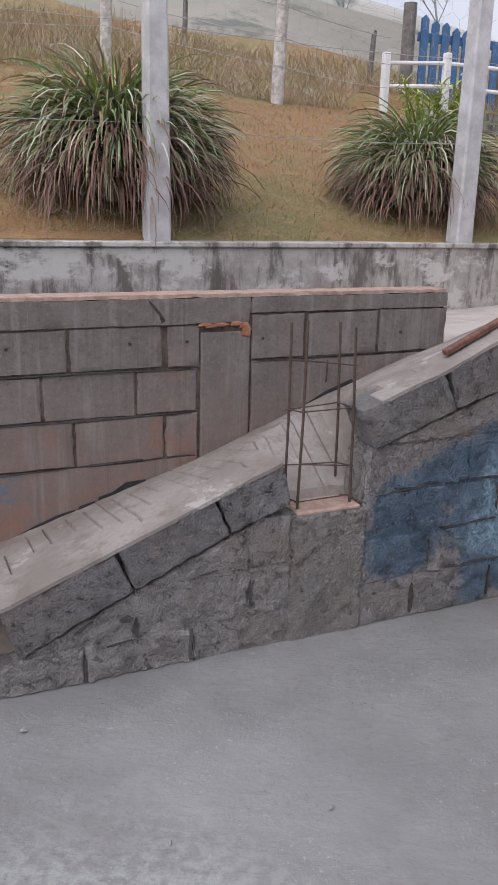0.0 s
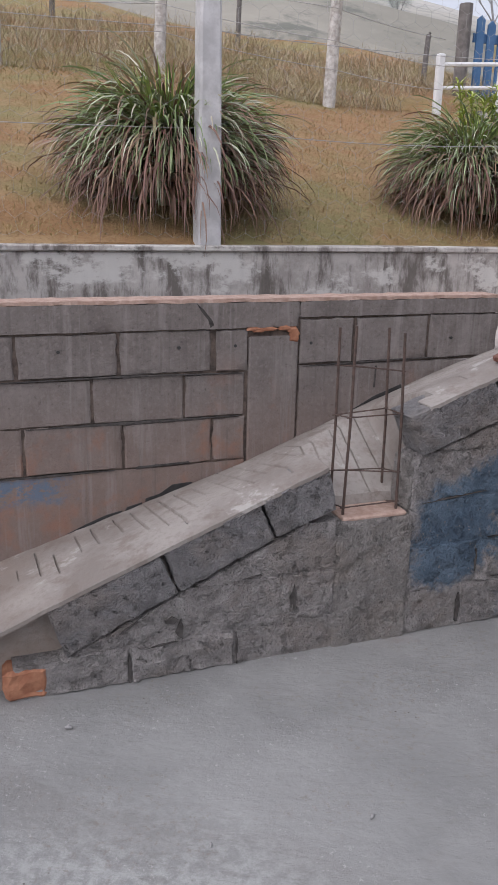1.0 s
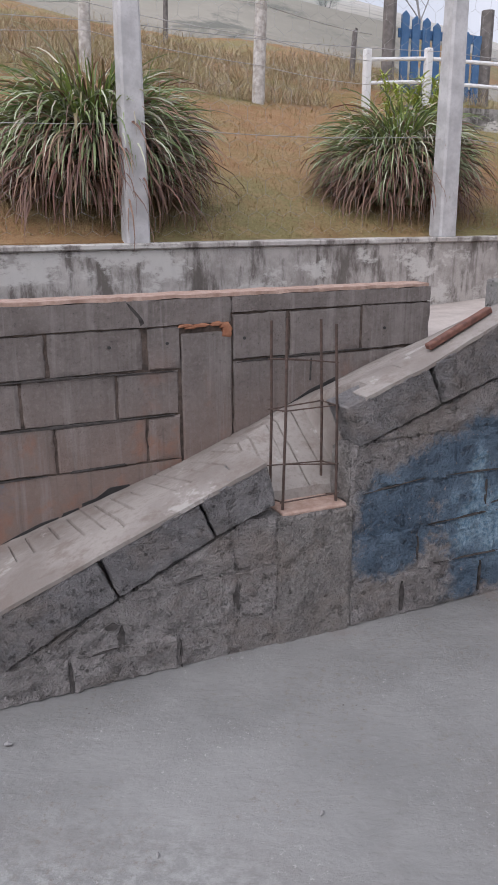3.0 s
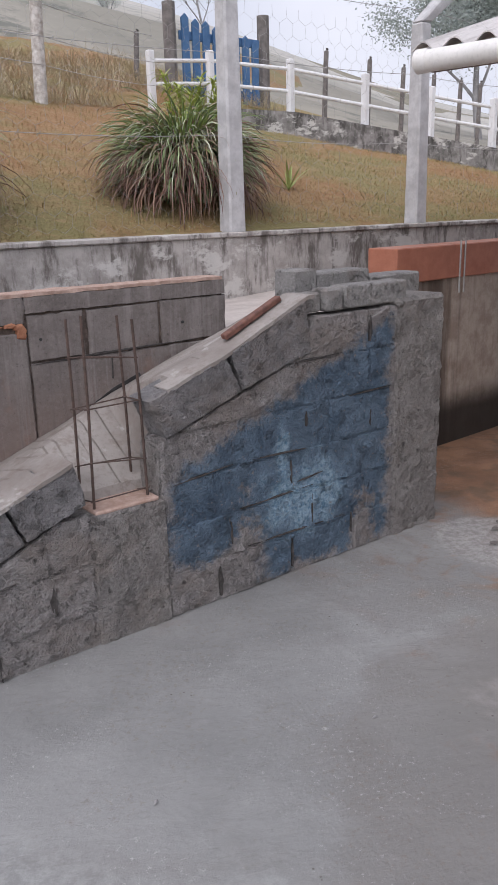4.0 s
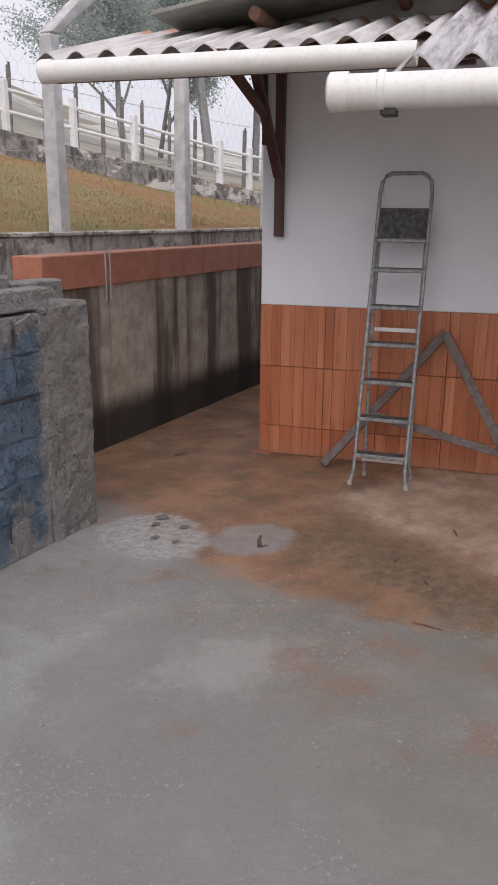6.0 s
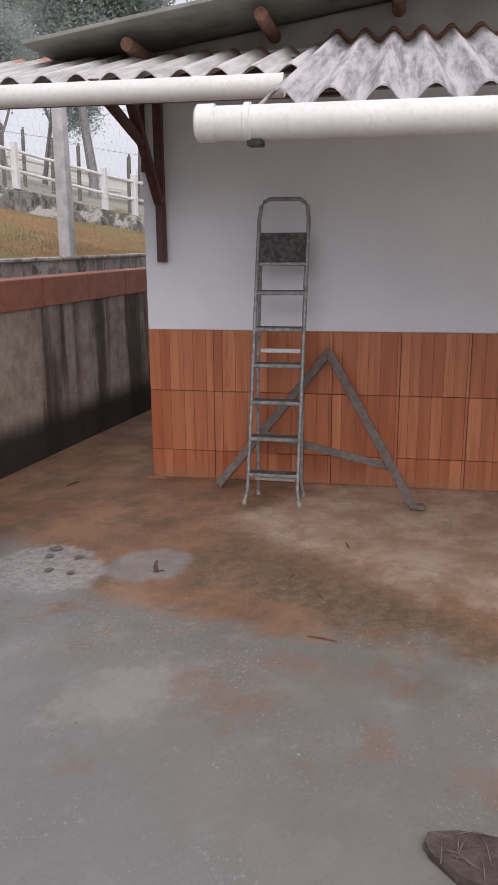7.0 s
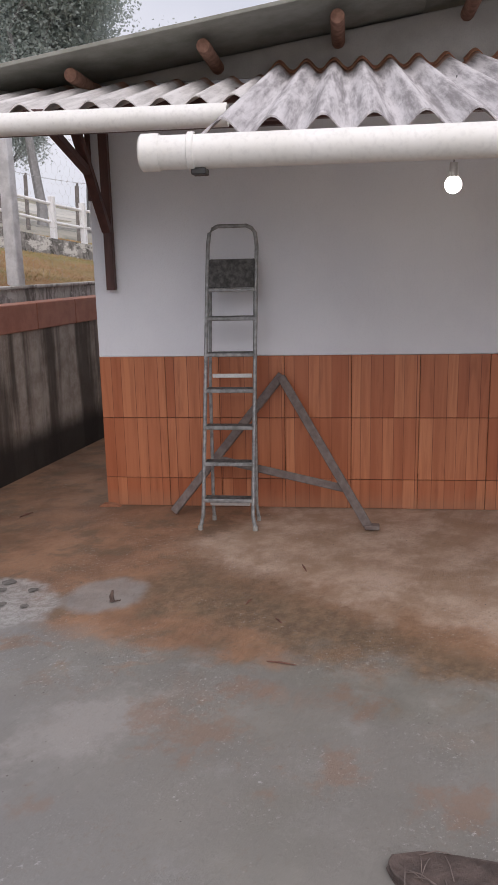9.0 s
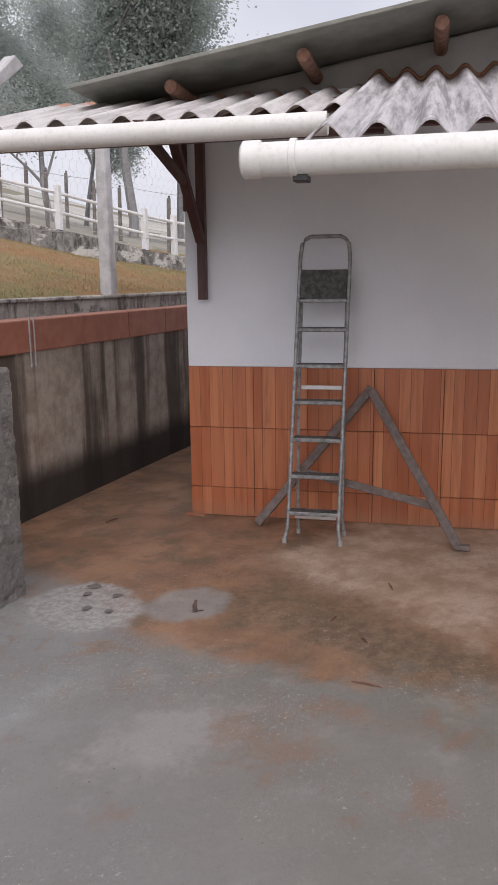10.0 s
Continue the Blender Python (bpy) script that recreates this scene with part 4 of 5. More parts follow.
def kerbs():
    """Blocks laid on the rake along the ramp's open side."""
    def one(a, b, c, d):
        bm = bmesh.new()
        slab(bm, [a, b, c, d], FRONT_V - 0.012, FRONT_V + 0.135, chamfer=0.007)
        rough(bm, FRONT_V - 0.012, 0.010, 0.020, 0.006, a[0])
        ob = part("kerb_block", bm, M_KERB, soft=True)
        tagged(ob, "rough grey concrete block laid on the slope", "block", "kerb blocks on the ramp")
    one((0.249, 0.150), (0.655, 0.338), (0.590, 0.494), (0.192, 0.336))
    one((0.665, 0.342), (1.024, 0.502), (0.962, 0.655), (0.602, 0.500))
    one((1.034, 0.508), (1.272, 0.595), (1.232, 0.762), (0.972, 0.660))
    one((1.632, 0.772), (2.000, 0.905), (1.930, 1.060), (1.556, 0.932))
    one((2.010, 0.910), (2.385, 1.020), (2.355, 1.250), (1.950, 1.074))


kerbs()


def rebar_cage():
    cage = thing("rebar_cage", R(1.44, 2.62, 0.54), "rusty rebar column cage standing in the pier", "rebar")
    tops = [(1.338, 2.56, 1.275), (1.342, 2.70, 1.250), (1.541, 2.56, 1.243), (1.554, 2.70, 1.243)]
    feet = [(1.326, 2.56, 0.54), (1.338, 2.70, 0.50), (1.560, 2.56, 0.54), (1.570, 2.70, 0.50)]
    order = [0, 2, 3, 1]
    for t, f in zip(tops, feet):
        bm = bmesh.new()
        tube(bm, [R(*f), R(*[(p * 0.5 + q * 0.5) + d for p, q, d in zip(t, f, (0.004, 0, 0))]), R(*t)], 0.0055, 8)
        part("bar", bm, M_STEEL, cage, soft=True)
    for k in (0.04, 0.24, 0.55, 0.79):
        ring = [[f[i] + (t[i] - f[i]) * k + (0.012 * math.sin(9 * k + j) if i == 2 else 0) for i in range(3)] for j, (t, f) in enumerate(zip(tops, feet))]
        pts = [R(*ring[j]) for j in order]
        bm = bmesh.new()
        for a, b in zip(pts, pts[1:] + pts[:1]):
            d = (b - a).normalized() * 0.012
            tube(bm, [a - d, b + d], 0.0028, 6)
        part("stirrup", bm, M_STEEL, cage)


rebar_cage()


def back_wall():
    end = 2.395
    core = bmesh.new()
    slab(core, [(-3.2, -0.05), (end - 0.01, -0.05), (end - 0.01, 1.29), (-3.2, 1.29)], BACK_V + 0.009, BACK_V + 0.13)
    wall = structure("wall_ramp_back", core, M_BED, "grey concrete block wall along the ramp", "wall")
    rng = random.Random(8)

    def laid(z0, z1, edges, lumps=0.003):
        """One course between upright joints; a joint is (place, width)."""
        for (a, wa), (b, wb) in zip(edges, edges[1:]):
            bm = bmesh.new()
            f = BACK_V + rng.uniform(-0.004, 0.003)
            d = [rng.uniform(-0.004, 0.004) for _ in range(4)]
            slab(bm, [(a + wa / 2, z0 + 0.004 + d[0]), (b - wb / 2, z0 + 0.004 + d[1]), (b - wb / 2, z1 - 0.004 + d[2]), (a + wa / 2, z1 - 0.004 + d[3])], f, BACK_V + 0.13)
            rough(bm, f, lumps, 0.035, 0.006, rng.random() * 9)
            part("concrete_block", bm, M_BACK, wall, soft=True)

    run = [(-3.2 + 0.4 * i, 0.006) for i in range(8)]
    laid(0.607, 0.808, run + [(0.187, 0.012), (0.590, 0.014), (0.976, 0.009), (1.132, 0.014)])
    laid(0.808, 1.003, [(u + 0.2, w) for u, w in run] + [(0.467, 0.011), (0.855, 0.010), (1.128, 0.012)])
    laid(1.003, 1.185, run + [(0.176, 0.016), (0.579, 0.014), (0.980, 0.026), (1.140, 0.012)])
    laid(1.020, 1.225, [(1.370, 0.010), (1.640, 0.022), (2.018, 0.014), (end, 0.0)])
    # smooth render over the lower courses
    for a, b, z in ((-3.2, 1.126, 0.604), (1.376, end - 0.004, 1.014)):
        bm = bmesh.new()
        slab(bm, [(a, -0.05), (b, -0.05), (b, z), (a, z)], BACK_V - 0.002, BACK_V + 0.13)
        rough(bm, BACK_V - 0.002, 0.003, 0.06, 0.004, a)
        part("render_coat", bm, M_BACK, wall, "smeared cement render", soft=True)
    bm = bmesh.new()
    box(bm, R, (1.138, BACK_V - 0.006, -0.05), (1.366, BACK_V + 0.13, 1.150), 0.006)
    part("cast_pier", bm, M_BACK, wall, "smooth cast pier stained rusty red")
    for a, b, z in ((-3.2, 1.366, 1.189), (1.368, end, 1.229)):
        bm = bmesh.new()
        slab(bm, [(a, z), (b, z), (b, 1.296), (a, 1.296)], BACK_V - 0.004, BACK_V + 0.13)
        rough(bm, BACK_V - 0.004, 0.004, 0.035, 0.007, a + 2)
        part("top_beam", bm, M_BACK, wall, soft=True)
    bm = bmesh.new()
    slab(bm, [(-3.2, 1.297), (end - 0.01, 1.297), (end - 0.01, 1.312), (-3.2, 1.312)], BACK_V - 0.002, BACK_V + 0.135)
    rough(bm, BACK_V - 0.002, 0.006, 0.03, 0.007, 3)
    part("mortar_bed", bm, M_PINK, wall, "crumbly pink mortar on the wall top")
    # crack that runs from the open joint up into the beam, and fallen mortar lines
    for q in ([(0.966, 1.185), (0.990, 1.185), (0.972, 1.225), (0.935, 1.270), (0.905, 1.296), (0.925, 1.262), (0.955, 1.225)],
              [(0.07, 0.604), (0.30, 0.600), (0.55, 0.606), (0.30, 0.610)], [(0.64, 0.606), (0.88, 0.612), (0.87, 0.619), (0.65, 0.616)],
              [(0.20, 0.806), (0.60, 0.801), (1.10, 0.808), (0.60, 0.812)], [(0.08, 1.000), (0.60, 1.001), (1.11, 0.996), (0.60, 1.008)],
              [(1.39, 1.012), (1.80, 1.020), (2.20, 1.026), (1.80, 1.028)], [(1.748, 0.90), (1.754, 0.90), (1.757, 1.0), (1.751, 1.0)]):
        bm = bmesh.new()
        slab(bm, q, BACK_V - 0.0065, BACK_V + 0.02, chamfer=0.001)
        part("open_joint", bm, M_JOINT, wall, "dark open joint")
    # bolt holes, drawn as black discs
    for u in (0.340, 0.830, 1.075, 1.425, 2.14):
        bm = bmesh.new()
        tube(bm, [R(u, BACK_V - 0.006, 1.115), R(u, BACK_V + 0.01, 1.115)], 0.007, 8)
        part("tie_hole", bm, M_BLACK, wall)
    # black plates for the shade in hollows along the ramp where the joint is open
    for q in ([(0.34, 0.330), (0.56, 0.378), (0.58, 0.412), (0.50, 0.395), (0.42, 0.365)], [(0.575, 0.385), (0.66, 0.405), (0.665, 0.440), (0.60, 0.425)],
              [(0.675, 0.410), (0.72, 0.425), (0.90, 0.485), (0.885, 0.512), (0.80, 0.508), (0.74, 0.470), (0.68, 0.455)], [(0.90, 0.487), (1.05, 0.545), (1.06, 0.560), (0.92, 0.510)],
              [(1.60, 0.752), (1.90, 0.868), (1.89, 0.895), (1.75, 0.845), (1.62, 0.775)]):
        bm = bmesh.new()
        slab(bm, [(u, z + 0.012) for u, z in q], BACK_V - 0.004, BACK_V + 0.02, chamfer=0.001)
        part("open_joint", bm, M_BLACK, wall, "black plate for the shade in a hollow above the ramp")
    # torn clay flakes
    for u, z, w, h in ((1.16, 1.185, 0.035, 0.007), (1.23, 1.183, 0.04, 0.008), (1.345, 1.160, 0.024, 0.030), (1.30, 1.186, 0.03, 0.010), (1.335, 1.178, 0.022, 0.012), (1.355, 1.140, 0.012, 0.014), (1.185, 1.178, 0.03, 0.008)):
        bm = bmesh.new()
        slab(bm, [(u - w, z - h), (u + 0.3 * w, z - 1.2 * h), (u + w, z), (u + 0.2 * w, z + h), (u - 0.8 * w, z + 0.5 * h)], BACK_V - 0.014, BACK_V + 0.01)
        part("clay_flake", bm, M_CLAY, wall, "broken orange clay")


back_wall()


def loose_blocks():
    spec = [((2.40, 2.56, 1.178), (2.49, 2.66, 1.262)), ((2.50, 2.53, 1.178), (2.60, 2.64, 1.275)), ((2.61, 2.53, 1.180), (3.02, 2.64, 1.282)),
            ((2.47, 2.72, 1.165), (2.615, 2.86, 1.350)), ((2.622, 2.725, 1.165), (2.965, 2.86, 1.330)), ((2.972, 2.72, 1.165), (3.33, 2.86, 1.292))]
    for a, b in spec:
        bm = bmesh.new()
        box(bm, R, a, b, 0.008)
        tagged(part("loose_block", bm, M_LOOSE), "pale grey concrete block resting on the wall head", "block", "blocks on the wall head")
    bm = bmesh.new()
    beam(bm, R(1.985, 2.60, 1.118), R(2.29, 2.61, 1.252), 0.035, 0.025, bevel=0.004)
    tagged(part("wooden_stake", bm, M_STAKE), "short reddish wooden stake lying on the kerb", "stake")


loose_blocks()

# coping of the passage wall, laid in lengths
n_len, c0 = 8, 3.96
for i in range(n_len):
    bm = bmesh.new()
    a, b = c0 + i * 0.66, c0 + (i + 1) * 0.66 - 0.004
    box(bm, C, (a, 3.125, 1.150), (b, 3.36, 1.365), 0.006)
    part("coping_tile", bm, M_CAP, passage, "brown ceramic coping")
bm = bmesh.new()
for dz in (-0.05, 0.0):
    tube(bm, [C(4.60 + 0.05 * (dz < 0), 3.12, 1.05), C(4.60 + 0.05 * (dz < 0), 3.12, 1.39)], 0.006, 6)
tagged(part("wire_stub", bm, M_WIRE), "two thin rods standing before the coping", "rod")


# ---- fence on the retaining wall ----
POSTS = [(-2.9, 0), (1.232, 0), (3.155, 0), (4.86, 0), (6.545, 0), (8.23, 0), (9.9, 0)]


def concrete_post(u, top):
    post = thing("fence_post", R(u, RET_V + 0.075, RET_TOP), "grey cast concrete fence post with a bent top", "fence post", "concrete posts on the retaining wall")
    bm = bmesh.new()
    w0, w1 = 0.062, 0.052
    c = RET_V + 0.075
    hexa(bm, [R(u - w0, c - w0, RET_TOP - 0.01), R(u + w0, c - w0, RET_TOP - 0.01), R(u + w0, c + w0, RET_TOP - 0.01), R(u - w0, c + w0, RET_TOP - 0.01),
              R(u - w1, c - w1, top), R(u + w1, c - w1, top), R(u + w1, c + w1, top), R(u - w1, c + w1, top)], 0.012)
    part("shaft", bm, M_POST, post)
    bm = bmesh.new()
    o = 0.42
    hexa(bm, [R(u - w1, c - w1, top + 0.003), R(u + w1, c - w1, top + 0.003), R(u + w1, c + w1, top + 0.003), R(u - w1, c + w1, top + 0.003),
              R(u + o - 0.04, c - w1 - 0.1, top + o), R(u + o + 0.06, c - w1 - 0.1, top + o - 0.06), R(u + o + 0.06, c + w1 - 0.1, top + o - 0.06), R(u + o - 0.04, c + w1 - 0.1, top + o)], 0.010)
    part("bent_arm", bm, M_POST, post)


for u, _ in POSTS:
    concrete_post(u, 2.84)


def wire_netting():
    """Hexagonal wire netting between the posts, and barbed strands."""
    s = 0.062
    dx, dz = math.sqrt(3) * s, 1.5 * s
    verts, faces = [], []

    def seg(a, b, r=0.0007):
        d = (b - a).normalized()
        p = Vector((0, 0, 1)).cross(d)
        p = (p.normalized() if p.length > 0.1 else EU.copy()) * r
        q = d.cross(p).normalized() * r
        i = len(verts)
        for c in (a, b):
            for k in range(3):
                w = p * math.cos(2.094 * k) + q * math.sin(2.094 * k)
                verts.append(tuple(c + w))
        for k in range(3):
            faces.append((i + k, i + (k + 1) % 3, i + 3 + (k + 1) % 3, i + 3 + k))

    rng = random.Random(2)
    c = RET_V + 0.15
    rows = int(1.32 / dz)
    cols = int(11.5 / dx)
    jit = {}

    def pt(u, z):
        k = (round(u, 3), round(z, 3))
        if k not in jit:
            jit[k] = R(u + rng.uniform(-0.006, 0.006), c + 0.02 * math.sin(3 * u) + rng.uniform(-0.004, 0.004), z + rng.uniform(-0.006, 0.006))
        return jit[k]
    for r in range(rows):
        for k in range(cols):
            u = -1.6 + k * dx + (dx / 2 if r % 2 else 0)
            z = RET_TOP + 0.03 + r * dz
            a, b, d, e = pt(u - dx / 2, z + s / 2), pt(u, z), pt(u + dx / 2, z + s / 2), pt(u - dx / 2, z + 1.5 * s)
            seg(a, b)
            seg(b, d)
            seg(a, e)
    ob = mesh_from("wire_netting", verts, faces, M_WIRE)
    tagged(ob, "thin hexagonal wire netting stretched between concrete posts", "wire netting", kind="stuff")
    for z, sag in ((2.06, 0.03), (2.52, 0.02), (2.95, 0.03)):
        bm = bmesh.new()
        out = 0.12 if z > 2.9 else 0.0
        for (a, _), (b, _) in zip(POSTS, POSTS[1:]):
            pts = [R(a + (b - a) * k / 10 + out, RET_V + 0.145, z - sag * 4 * (k / 10) * (1 - k / 10)) for k in range(11)]
            tube(bm, pts, 0.002, 5)
            for k in range(1, 16):
                u = a + (b - a) * k / 16 + out
                q = k / 16
                p = R(u, RET_V + 0.145, z - sag * 4 * q * (1 - q))
                tube(bm, [p + Vector((-0.012, 0, -0.012)), p + Vector((0.012, 0, 0.012))], 0.0015, 4)
        tagged(part("barbed_wire", bm, M_WIRE), "rusty barbed wire strand strung along the posts", "barbed wire")


wire_netting()

# ---- plants on the bank ----
def blade(verts, faces, base, heading, length, width, lift, droop, seg=6, twist=0.0):
    """One arching leaf."""
    d = Vector((math.cos(heading), math.sin(heading), 0))
    side = Vector((-d.y, d.x, 0))
    i0 = len(verts)
    pos = Vector(base)
    ang = lift
    for k in range(seg + 1):
        q = k / seg
        w = width * (1 - q) ** 0.6 * (0.55 + 0.45 * min(1, q * 4)) * 0.5
        s = side * math.cos(twist * q) + Vector((0, 0, 1)) * math.sin(twist * q)
        verts.append(tuple(pos - s * w))
        verts.append(tuple(pos + s * w))
        if k < seg:
            ang -= droop / seg * (0.4 + 1.2 * q)
            pos = pos + (d * math.cos(ang) + Vector((0, 0, 1)) * math.sin(ang)) * (length / seg)
    for k in range(seg):
        a = i0 + 2 * k
        faces.append((a, a + 1, a + 3, a + 2))


def lemongrass(u, v, size, seed, label, n=1700):
    rng = random.Random(seed)
    z = ground_z(u, v)
    bush = thing("lemongrass_clump", R(u, v, z), label, "grass clump", "lemongrass clumps on the bank")
    verts, faces, v2, f2 = [], [], [], []
    for i in range(n):
        a, r = rng.uniform(0, 2 * math.pi), 0.26 * size * math.sqrt(rng.random())
        base = R(u, v, z) + Vector((math.cos(a) * r, math.sin(a) * r, -0.03 + size * rng.uniform(0.0, 0.42) * (1 - 0.6 * (r / (0.26 * size)) ** 2)))
        heading = a + rng.gauss(0, 0.75)
        out = r / (0.26 * size)
        lift = radians(rng.uniform(94, 70) - 20 * out * rng.random())
        blade(verts, faces, base, heading, size * rng.triangular(0.42, 0.98, 0.80), size * rng.uniform(0.018, 0.034), lift,
              radians(rng.uniform(95, 178) * (0.75 + 0.3 * out)), 9, rng.uniform(-1.4, 1.4))
    for i in range(n // 6):
        a, r = rng.uniform(0, 2 * math.pi), 0.22 * size * rng.random()
        base = R(u, v, z) + Vector((math.cos(a) * r, math.sin(a) * r, 0))
        blade(v2, f2, base, a, size * rng.uniform(0.70, 1.02), size * rng.uniform(0.016, 0.030), radians(rng.uniform(66, 92)),
              radians(rng.uniform(25, 110)), 7, rng.uniform(-0.8, 0.8))
    v3, f3 = [], []
    for i in range(n // 3):
        a, r = rng.uniform(0, 2 * math.pi), size * (0.20 + 0.26 * math.sqrt(rng.random()))
        base = R(u, v, z) + Vector((math.cos(a) * r, math.sin(a) * r, size * rng.uniform(0.05, 0.42)))
        blade(v3, f3, base, a + rng.gauss(0, 0.5), size * rng.uniform(0.35, 0.75), size * rng.uniform(0.012, 0.024), radians(rng.uniform(-10, 45)),
              radians(rng.uniform(80, 150)), 6, rng.uniform(-1.4, 1.4))
    mesh_from("dead_leaves", v3, f3, M_DEAD, bush)
    mesh_from("arching_leaves", verts, faces, M_LEMON, bush)
    mesh_from("upright_leaves", v2, f2, M_LEMON_LIGHT, bush)


lemongrass(1.18, 4.67, 0.84, 21, "large lemongrass clump, green with reddish dead leaves", 3400)
lemongrass(3.19, 4.67, 0.73, 22, "grey-green lemongrass clump with a yellow-green crown", 2800)


def leafy_shrub(u, v, seed):
    """A light feathery shrub of thin stems set with small leaves."""
    rng = random.Random(seed)
    z = ground_z(u, v)
    shrub = thing("leafy_shrub", R(u, v, z), "bright yellow-green feathery shrub behind the lemongrass", "shrub")
    for i in range(15):
        a, reach = rng.uniform(0, 6.283), rng.uniform(0.05, 0.24)
        foot = R(u, v, z) + Vector((0.05 * math.cos(a), 0.05 * math.sin(a), -0.02))
        tip = foot + Vector((reach * math.cos(a), reach * math.sin(a), rng.uniform(0.52, 0.84)))
        bend = (foot + tip) / 2 + Vector((0, 0, 0.06))
        bm = bmesh.new()
        tube(bm, [foot, bend, tip], 0.006, 5, True, [0.007, 0.005, 0.002])
        stem = part("stem", bm, M_GREEN_LAWN, shrub)
        vs_, fs_ = [], []
        for k in range(70):
            q = 0.35 + 0.65 * rng.random()
            p = foot.lerp(bend, q * 2) if q < 0.5 else bend.lerp(tip, q * 2 - 1)
            blade(vs_, fs_, p, rng.uniform(0, 6.283), rng.uniform(0.05, 0.13), 0.022, radians(rng.uniform(-5, 60)), radians(rng.uniform(20, 80)), 3)
        mesh_from("leaves", vs_, fs_, M_SHRUB, shrub)


leafy_shrub(3.52, 5.02, 9)


def agave(u, v, seed):
    rng = random.Random(seed)
    z = ground_z(u, v)
    plant = thing("agave_plant", R(u, v, z), "small spiky green agave on the dry bank", "plant")
    for i in range(12):
        vs_, fs_ = [], []
        a = 2.4 * i + rng.uniform(-0.2, 0.2)
        blade(vs_, fs_, R(u, v, z), a, rng.uniform(0.16, 0.30), 0.030, radians(rng.uniform(25, 80)), radians(rng.uniform(5, 30)), 4)
        mesh_from("leaf", vs_, fs_, M_LEMON_LIGHT, plant)


agave(4.32, 4.92, 3)


def lawn(name, label, material, count, area, heights, width, seed, keep=None):
    rng = random.Random(seed)
    verts, faces = [], []
    (u0, u1), (v0, v1) = area
    while count:
        u, v = rng.uniform(u0, u1), v0 + (v1 - v0) * rng.random() ** 1.3
        if v > fence_v(u) + 1.5 and keep is None:
            continue
        if keep is not None and not keep(u, v, rng):
            count -= 1
            continue
        count -= 1
        blade(verts, faces, R(u, v, ground_z(u, v) - 0.01), rng.uniform(0, 6.283), rng.uniform(*heights), width * rng.uniform(0.6, 1.3),
              radians(rng.uniform(20, 85)), radians(rng.uniform(30, 130)), 3)
    ob = mesh_from(name, verts, faces, material)
    tagged(ob, label, "grass", kind="stuff")


lawn("dry_grass", "short dry orange-brown grass over the bank", M_DRY, 170000, ((-2.5, 12.0), (4.18, 9.4)), (0.02, 0.065), 0.0045, 5)
lawn("green_grass", "patches of short green grass on the bank", M_GREEN_LAWN, 26000, ((-3.5, 12.5), (4.2, 9.2)), (0.03, 0.08), 0.005, 6,
     lambda u, v, g: v < fence_v(u) and noise.noise(Vector((u * 0.8, v * 0.8, 3.0))) > (0.02 if u > 5 or u < 0.6 else 0.22))
lawn("tall_grass", "tall straw-coloured grass along the upper fence", M_TALL, 42000, ((-4, 8.0), (8.0, 13.5)), (0.16, 0.50), 0.006, 7,
     lambda u, v, g: v > fence_v(u) + (-0.2 if u < 5 else 0.6))


# ---- upper fences and gate ----
def old_post(u, v, h, material, label, lean=0.0, r=0.08):
    z = ground_z(u, v)
    bm = bmesh.new()
    tube(bm, [R(u, v, z - 0.15), R(u + lean * 0.5, v, z + h * 0.5), R(u + lean, v, z + h * 0.96), R(u + lean + 0.02, v, z + h)], r, 9, True, [r, r * 0.95, r * 0.9, r * 0.6])
    tagged(part("old_fence_post", bm, material, soft=True), label, "fence post", "timber posts of the pasture fence")


WHITE_OLD = "leaning timber post with peeling whitewash"
for u, v, h in ((0.48, 8.99, 1.0), (2.22, 9.25, 1.05), (3.78, 8.18, 1.16)):
    old_post(u, v, h, M_OLDPOST, WHITE_OLD, 0.05, 0.068)
for u, v, h in ((4.48, 13.27, 1.3), (6.68, 11.17, 0.70), (1.6, 13.5, 1.2), (9.25, 9.83, 1.01), (10.23, 9.85, 1.06), (11.05, 9.86, 1.14), (11.85, 9.87, 1.21),
                (12.61, 9.89, 1.25), (13.62, 10.22, 1.27), (15.06, 10.79, 1.31), (14.99, 10.03, 1.20), (14.45, 9.04, 1.20), (13.65, 7.45, 1.12)):
    old_post(u, v, h, M_GREYPOST, "bare grey timber fence post in tall grass", 0.04, 0.042)
for k, dz in enumerate((0.35, 0.62, 0.92)):
    bm = bmesh.new()
    pts = [(-2.0, 9.0), (0.48, 8.99), (2.22, 9.25), (3.78, 8.18), (5.81, 9.33)]
    for (a, b), (c, d) in zip(pts, pts[1:]):
        tube(bm, [R(a + (c - a) * q / 6, b + (d - b) * q / 6 - 0.08, ground_z(a, b) * (1 - q / 6) + ground_z(c, d) * q / 6 + dz - 0.1 * (q / 6) * (1 - q / 6)) for q in range(7)], 0.004, 4)
    tagged(part("barbed_wire", bm, M_WIRE), "rusty barbed wire of the pasture fence", "barbed wire")

RAIL_POSTS = [(5.81, 9.33), (6.55, 9.08), (7.50, 8.60), (8.36, 8.07), (9.18, 7.63), (9.93, 7.16), (11.25, 6.52), (11.88, 6.35), (12.9, 6.0)]


